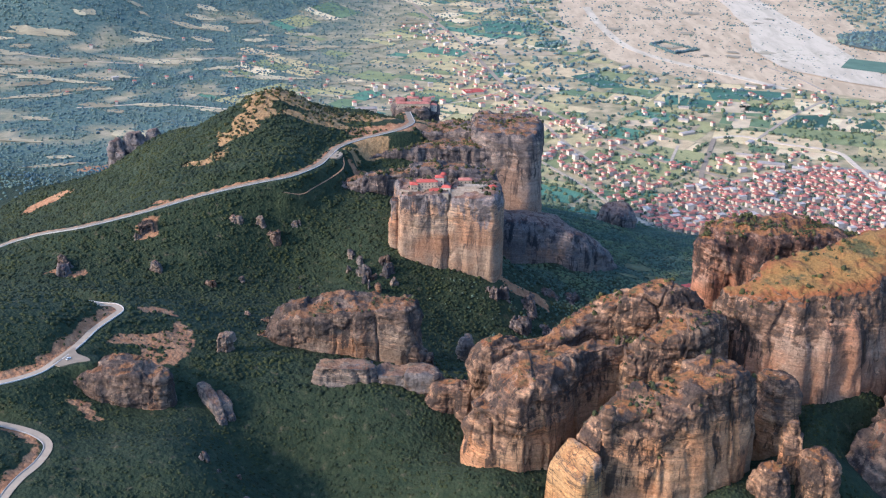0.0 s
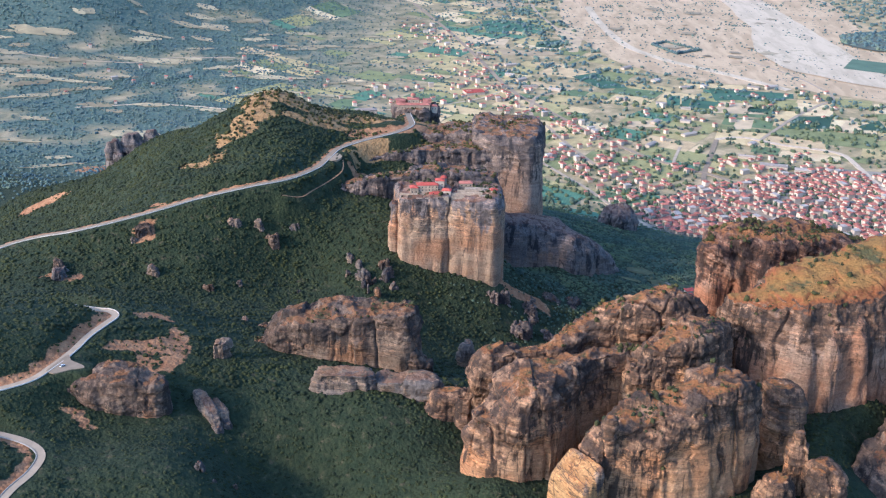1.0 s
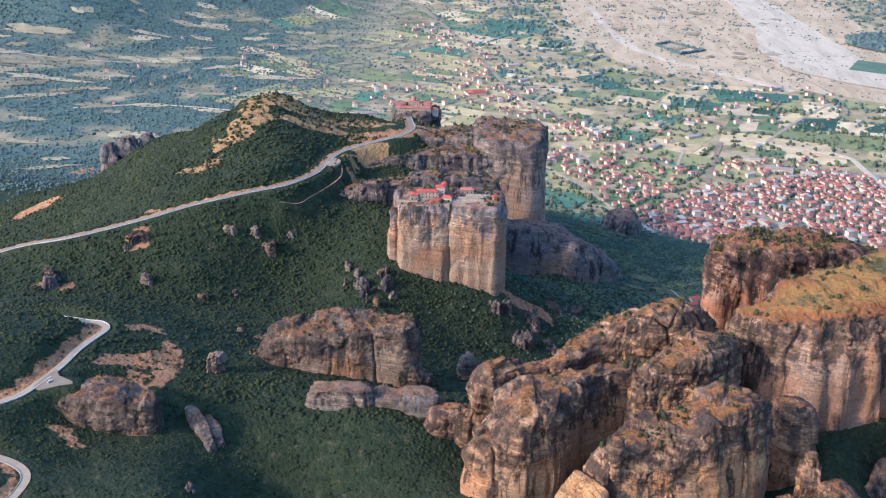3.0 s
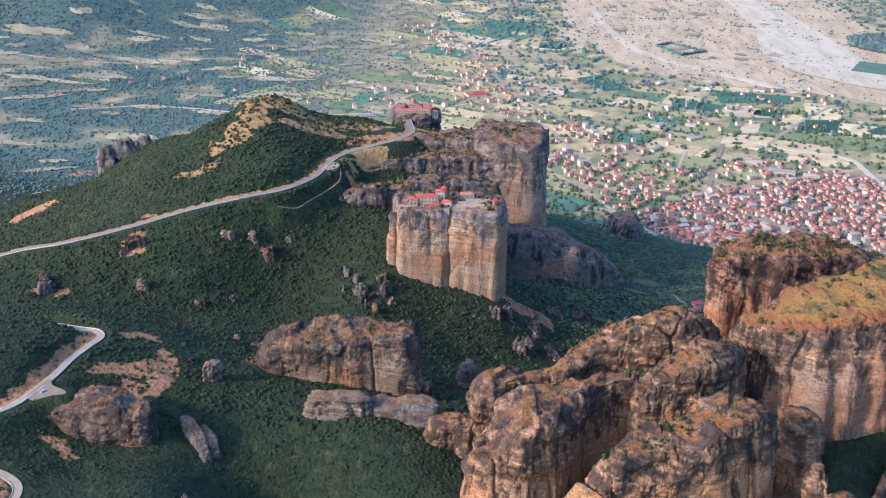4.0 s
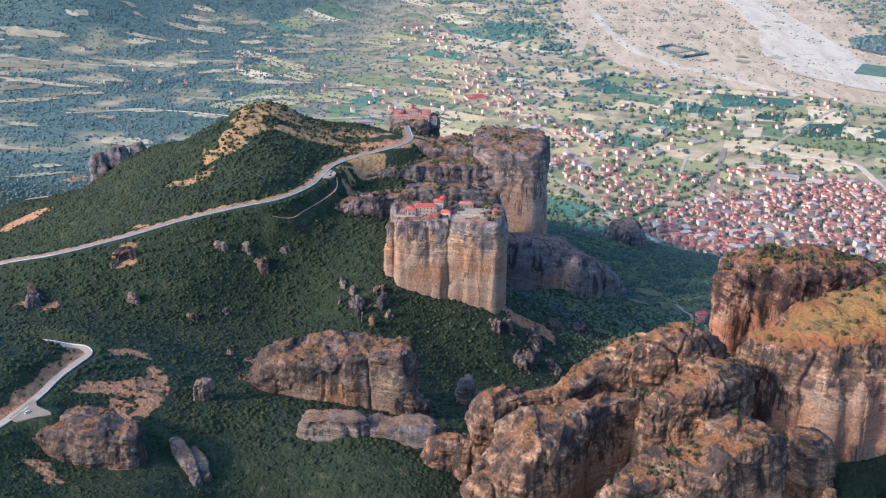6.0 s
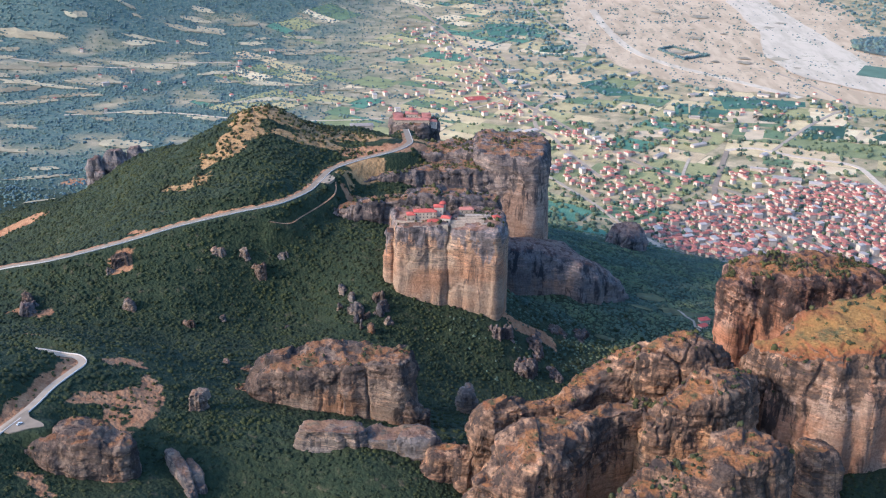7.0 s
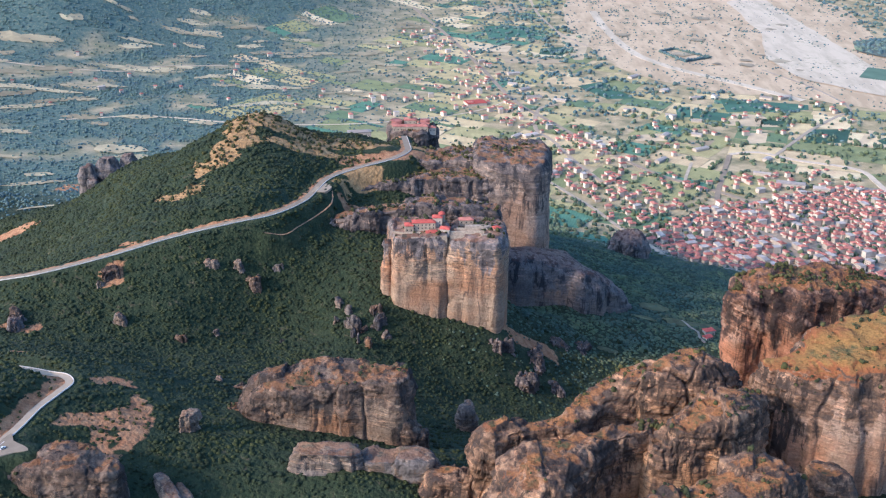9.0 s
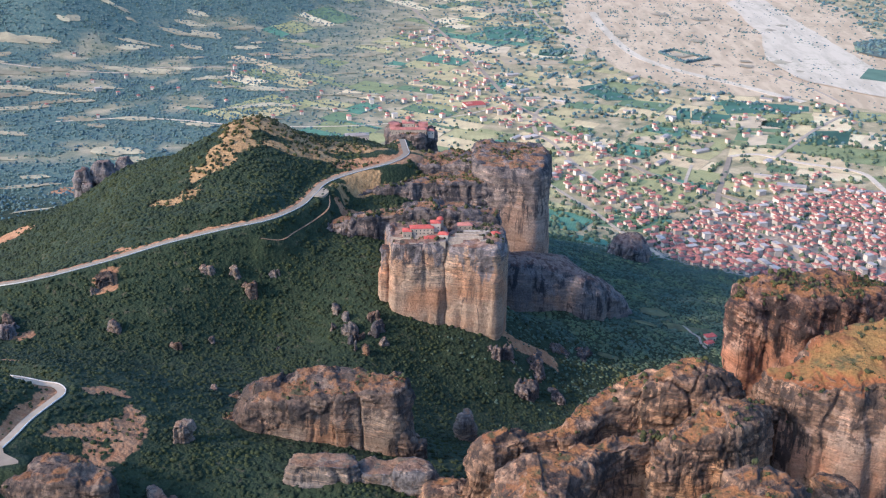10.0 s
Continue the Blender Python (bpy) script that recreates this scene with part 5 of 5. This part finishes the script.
wing(car_hall, -150, 1500, 256, 30, 12, 6, 10, RENDER_WHITE, METAL_ROOF, windows=5)
# ---------------------------------------------------------------- woods
PHI = (1 + 5 ** 0.5) / 2
ICO_V = np.array([(-1, PHI, 0), (1, PHI, 0), (-1, -PHI, 0), (1, -PHI, 0), (0, -1, PHI), (0, 1, PHI), (0, -1, -PHI), (0, 1, -PHI), (PHI, 0, -1), (PHI, 0, 1), (-PHI, 0, -1), (-PHI, 0, 1)]) / math.sqrt(1 + PHI * PHI)


def ico_faces():
    out = []
    for a in range(12):
        for b in range(a + 1, 12):
            for c in range(b + 1, 12):
                p, q, r = ICO_V[[a, b, c]]
                if max(np.linalg.norm(p - q), np.linalg.norm(q - r), np.linalg.norm(p - r)) < 1.2:
                    out.append((a, b, c) if np.dot(np.cross(q - p, r - p), p) > 0 else (a, c, b))
    return np.array(out)


ICO_F = ico_faces()


def crown(seed, lumps):
    """An uneven crown of several lumps, about one unit in radius, foot at zero."""
    rng = np.random.RandomState(seed)
    vs, fs = [], []
    for k in range(lumps):
        a = rng.uniform(0, math.tau)
        far = 0.0 if k == 0 else rng.uniform(0.35, 0.62)
        size = (rng.uniform(0.62, 0.8) if lumps > 1 else 0.95) if k == 0 else rng.uniform(0.38, 0.6)
        v = ICO_V * size * rng.uniform(0.62, 1.25, (12, 1)) * np.array([1, 1, rng.uniform(0.8, 1.1)])
        v = v + (far * math.cos(a), far * math.sin(a), rng.uniform(0.45, 0.95))
        vs.append(v)
        fs.append(ICO_F + 12 * k)
    vs, fs = np.vstack(vs), np.vstack(fs)
    a, b, c = (vs[fs[:, k]] for k in range(3))
    under = np.cross(b - a, c - a)
    return vs, fs[under[:, 2] > -0.62 * np.linalg.norm(under, axis=1)]


def woods(name, spots, radius, lumps, mat, label, seed, squat=1.0, sunk=0.25):
    """Crowns at the spots (x, y, z), joined."""
    rng = np.random.RandomState(seed)
    vs, fs, base = [], [], 0
    kinds = [crown(seed + 7 * k, lumps) for k in range(9)]
    which = rng.randint(0, 9, len(spots))
    for k, (cv, cf) in enumerate(kinds):
        p, r = spots[which == k], radius[which == k]
        if not len(p):
            continue
        a = rng.uniform(0, math.tau, len(p))
        c, s = np.cos(a)[:, None], np.sin(a)[:, None]
        tall = squat * rng.uniform(0.85, 1.35, len(p))[:, None]
        x = (cv[None, :, 0] * c - cv[None, :, 1] * s) * r[:, None] + p[:, 0:1]
        y = (cv[None, :, 0] * s + cv[None, :, 1] * c) * r[:, None] + p[:, 1:2]
        z = cv[None, :, 2] * r[:, None] * tall + p[:, 2:3] - sunk * r[:, None]
        vs.append(np.stack([x, y, z], -1).reshape(-1, 3))
        fs.append((cf[None] + (np.arange(len(p)) * len(cv))[:, None, None]).reshape(-1, 3) + base)
        base += len(vs[-1])
    tagged(new(name, mesh_from(name, np.vstack(vs), np.vstack(fs), [mat])), label, "trees", kind="stuff")


def on_rock(x, y, grow=0.92):
    hit = np.zeros(np.shape(x), bool)
    for cx, cy, rx, ry, turn in FOOTPRINTS:
        c, s = math.cos(radians(turn)), math.sin(radians(turn))
        u, v = (x - cx) * c + (y - cy) * s, -(x - cx) * s + (y - cy) * c
        hit |= (np.abs(u / rx) ** 2.6 + np.abs(v / ry) ** 2.6) < grow
    return hit


def hill_woods():
    rng = np.random.RandomState(31)
    n = 128000
    x, y = rng.uniform(-640, 470, n), rng.uniform(590, 1720, n)
    dry, bare, farm = cover(x, y)
    density = 0.84 + 0.65 * fbm(x / 38, y / 38, 0.5, 41, 4)
    density = density * (1 - 0.95 * np.clip(dry * 1.3, 0, 1)) * (1 - 0.93 * bare) * (1 - 0.75 * farm)
    for line, gap in ((RIDGE_ROAD, 9.0), (SPUR_ROAD, 7.5), (LOW_ROAD, 7.5), (FOOTPATH, 4.0)):
        density = density * (nearest(line, x, y)[0] > gap)
    for cx, cy, rx, ry in GLADES:
        density = density * np.where(np.hypot((x - cx) / rx, (y - cy) / ry) < 0.95, 0.06, 1.0)
    ok = (rng.rand(n) < density) & ~on_rock(x, y) & off_road(x, y, 7) & (np.abs(x) < 0.49 * y + 30)
    ok &= ~((np.abs(x + 299) < 13) & (np.abs(y - 727) < 10))
    x, y = x[ok], y[ok]
    r = (1.1 + 1.6 * rng.rand(len(x)) ** 2) * (1 + 0.2 * (y > 1150))
    p = np.stack([x, y, land(x, y)], -1)
    near = y < 760
    # share of hazed crowns grows with distance behind the monastery rock
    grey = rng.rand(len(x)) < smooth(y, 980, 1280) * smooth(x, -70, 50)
    woods("oak_wood", p[near], r[near], 2, LEAF, "dense dark green oak wood in the valley", 1, 0.6, 0.5)
    woods("oak_wood", p[grey], r[grey] * 1.1, 1, LEAF_HAZY_GARDEN, "oak wood in the shaded valley, haze put into its grey-green", 12, 0.6, 0.5)
    near, rest = near & ~grey, ~near & ~grey
    woods("oak_wood", p[rest], r[rest] * 1.1, 1, LEAF, "dark green oak wood and scrub on the slopes", 2, 0.6, 0.5)


def plain_woods():
    rng = np.random.RandomState(33)
    n = 92000
    x, y = rng.uniform(-1650, 1500, n), rng.uniform(1700, 4250, n)
    west = smooth(-x + 0.25 * (y - 2400) * (y < 2400), 200, 620)
    d = (0.09 + 0.95 * west * smooth(fbm(x / 130, y / 60, 0.6, 43, 4), -0.22, -0.06)) 
    d = np.maximum(d, 0.40 * smooth(fbm(x / 60, y / 25, 0.6, 47, 3), 0.05, 0.3))
    d = np.maximum(d, 0.55 * (1 - smooth(np.abs(x - 200), 150, 380)) * (1 - smooth(y, 1800, 2150)))
    d = np.maximum(d, 0.85 * smooth(y - 0.5 * (x + 500), 3250, 3500) * (1 - smooth(x, -500, -200)))
    d = np.where(inside(TOWN, x, y), 0.6, d)
    d = np.where(inside(COPSE, x, y), 0.9, d)
    d = d * np.where(inside(FLOOD_EDGE, x, y) & ~inside(COPSE, x, y), 0.45 + 1.6 * smooth(fbm(x / 90, y / 90, 0.3, 53, 3), 0.0, 0.4), 1.0)
    ok = (rng.rand(n) < d) & off_road(x, y, 9)
    x, y = x[ok], y[ok]
    rows = []
    for a, b in HEDGEROWS:
        k = rng.rand(int(np.hypot(*(b - a)) / 9) + 1)[:, None]
        rows.append(a + k * (b - a) + rng.uniform(-2, 2, (len(k), 2)))
    rows = np.vstack(rows)
    rows = rows[off_road(rows[:, 0], rows[:, 1], 9)]
    x, y = np.append(x, rows[:, 0]), np.append(y, rows[:, 1])
    far = smooth(y, 1800, 3600)
    r = rng.uniform(1.6, 3.8, len(x)) * (1 + 0.45 * smooth(x, 0, 150)) * (1 + 0.5 * far * smooth(x, -300, 0)) * np.where(inside(FLOOD_EDGE, x, y) & ~inside(COPSE, x, y), 0.5, 1.0)
    p = np.stack([x, y, land(x, y)], -1)
    town_side = (x > -40) & (rng.rand(len(x)) < 1 - smooth(y, 2150, 2800)) & ~inside(FLOOD_EDGE, x, y)
    woods("valley_wood", p[~town_side], r[~town_side], 1, LEAF_HAZE, "woods and hedges on the plain, haze put into their green", 3, 0.8)
    woods("garden_trees", p[town_side], r[town_side], 1, LEAF_HAZY_GARDEN, "green garden trees and hedges round the town", 13, 0.9)


def rock_scrub():
    rng = np.random.RandomState(35)
    p = np.vstack(LEDGES)
    woods("scrub", p - (0, 0, 0.3), 0.7 + 2.4 * rng.rand(len(p)) ** 3, 3, LEAF_SCRUB, "olive scrub bushes on the rock tops", 4)


def dry_scrub():
    """Low bushes over the dry grass and bare earth."""
    rng = np.random.RandomState(37)
    x, y = rng.uniform(-420, 60, 30000), rng.uniform(640, 1460, 30000)
    dry, bare, farm = cover(x, y)
    ok = (np.maximum(dry, bare) > 0.35) & (rng.rand(len(x)) < 0.16 + 0.22 * (y > 1180) + 0.5 * fbm(x / 18, y / 18, 0.2, 51, 2)) & ~on_rock(x, y)
    for line, gap in ((RIDGE_ROAD, 7.0), (SPUR_ROAD, 6.0), (LOW_ROAD, 6.0), (FOOTPATH, 3.0), (LAY_BYS[0], 11.0), (LAY_BYS[1], 9.0)):
        ok &= nearest(line, x, y)[0] > gap
    x, y = x[ok], y[ok]
    woods("scrub", np.stack([x, y, land(x, y)], -1), rng.uniform(0.7, 1.9, len(x)) * (1 + 0.7 * (y > 1150)), 2, LEAF_SCRUB, "olive bushes dotted over dry grass", 8)


hill_woods()
dry_scrub()
plain_woods()
rock_scrub()

# a hedged compound on the flood plain
hedge = []
for (x0, y0), (x1, y1) in zip([(514, 3191), (559, 3233), (639, 3131), (566, 3075)], [(559, 3233), (639, 3131), (566, 3075), (514, 3191)]):
    for t in np.linspace(0, 1, 26):
        hedge.append((x0 + t * (x1 - x0), y0 + t * (y1 - y0), 0.0))
hedge = np.array(hedge)
woods("hedge", hedge, np.full(len(hedge), 6.0), 2, LEAF_HAZE, "dark tree hedge round a compound on the plain", 6)


# ---------------------------------------------------------------- a parked car on the lay-by
CAR_PAINT = plain("white_car_paint", (0.75, 0.74, 0.72), 0.04, 0.5, 0.35, 0.0)
RUBBER = plain("black_tyre_rubber", (0.03, 0.03, 0.03), 0.1, 0.5)


def car(m):
    top = tagged(new("car"), "small white car parked on the lay-by", "car")
    bm = bmesh.new()
    block(bm, -2.1, 2.1, -0.88, 0.88, 0.35, 0.85)
    bmesh.ops.bevel(bm, geom=bm.edges[:], offset=0.12, segments=2, affect="EDGES")
    body = part("body", bm, CAR_PAINT, top)
    bm = bmesh.new()
    block(bm, -1.5, 0.9, -0.78, 0.78, 0.85, 1.42)
    for v in bm.verts:
        if v.co.z > 1.2:
            v.co.x = -0.3 + (v.co.x + 0.3) * 0.66
            v.co.y *= 0.84
    part("cabin", bm, GLASS, body, "dark windows")
    bm = bmesh.new()
    block(bm, -1.05, 0.48, -0.62, 0.62, 1.42, 1.47)
    part("roof", bm, CAR_PAINT, body)
    for x in (-1.3, 1.3):
        for y in (-0.85, 0.85):
            bm = bmesh.new()
            bmesh.ops.create_cone(bm, cap_ends=True, segments=14, radius1=0.33, radius2=0.33, depth=0.22)
            ob = part("wheel", bm, RUBBER, top)
            ob.matrix_basis = pose(x, y, 0.33, 90, 0, 0)
    top.matrix_basis = m


car(pose(-304, 731, 272.5, 0, 0, 60))
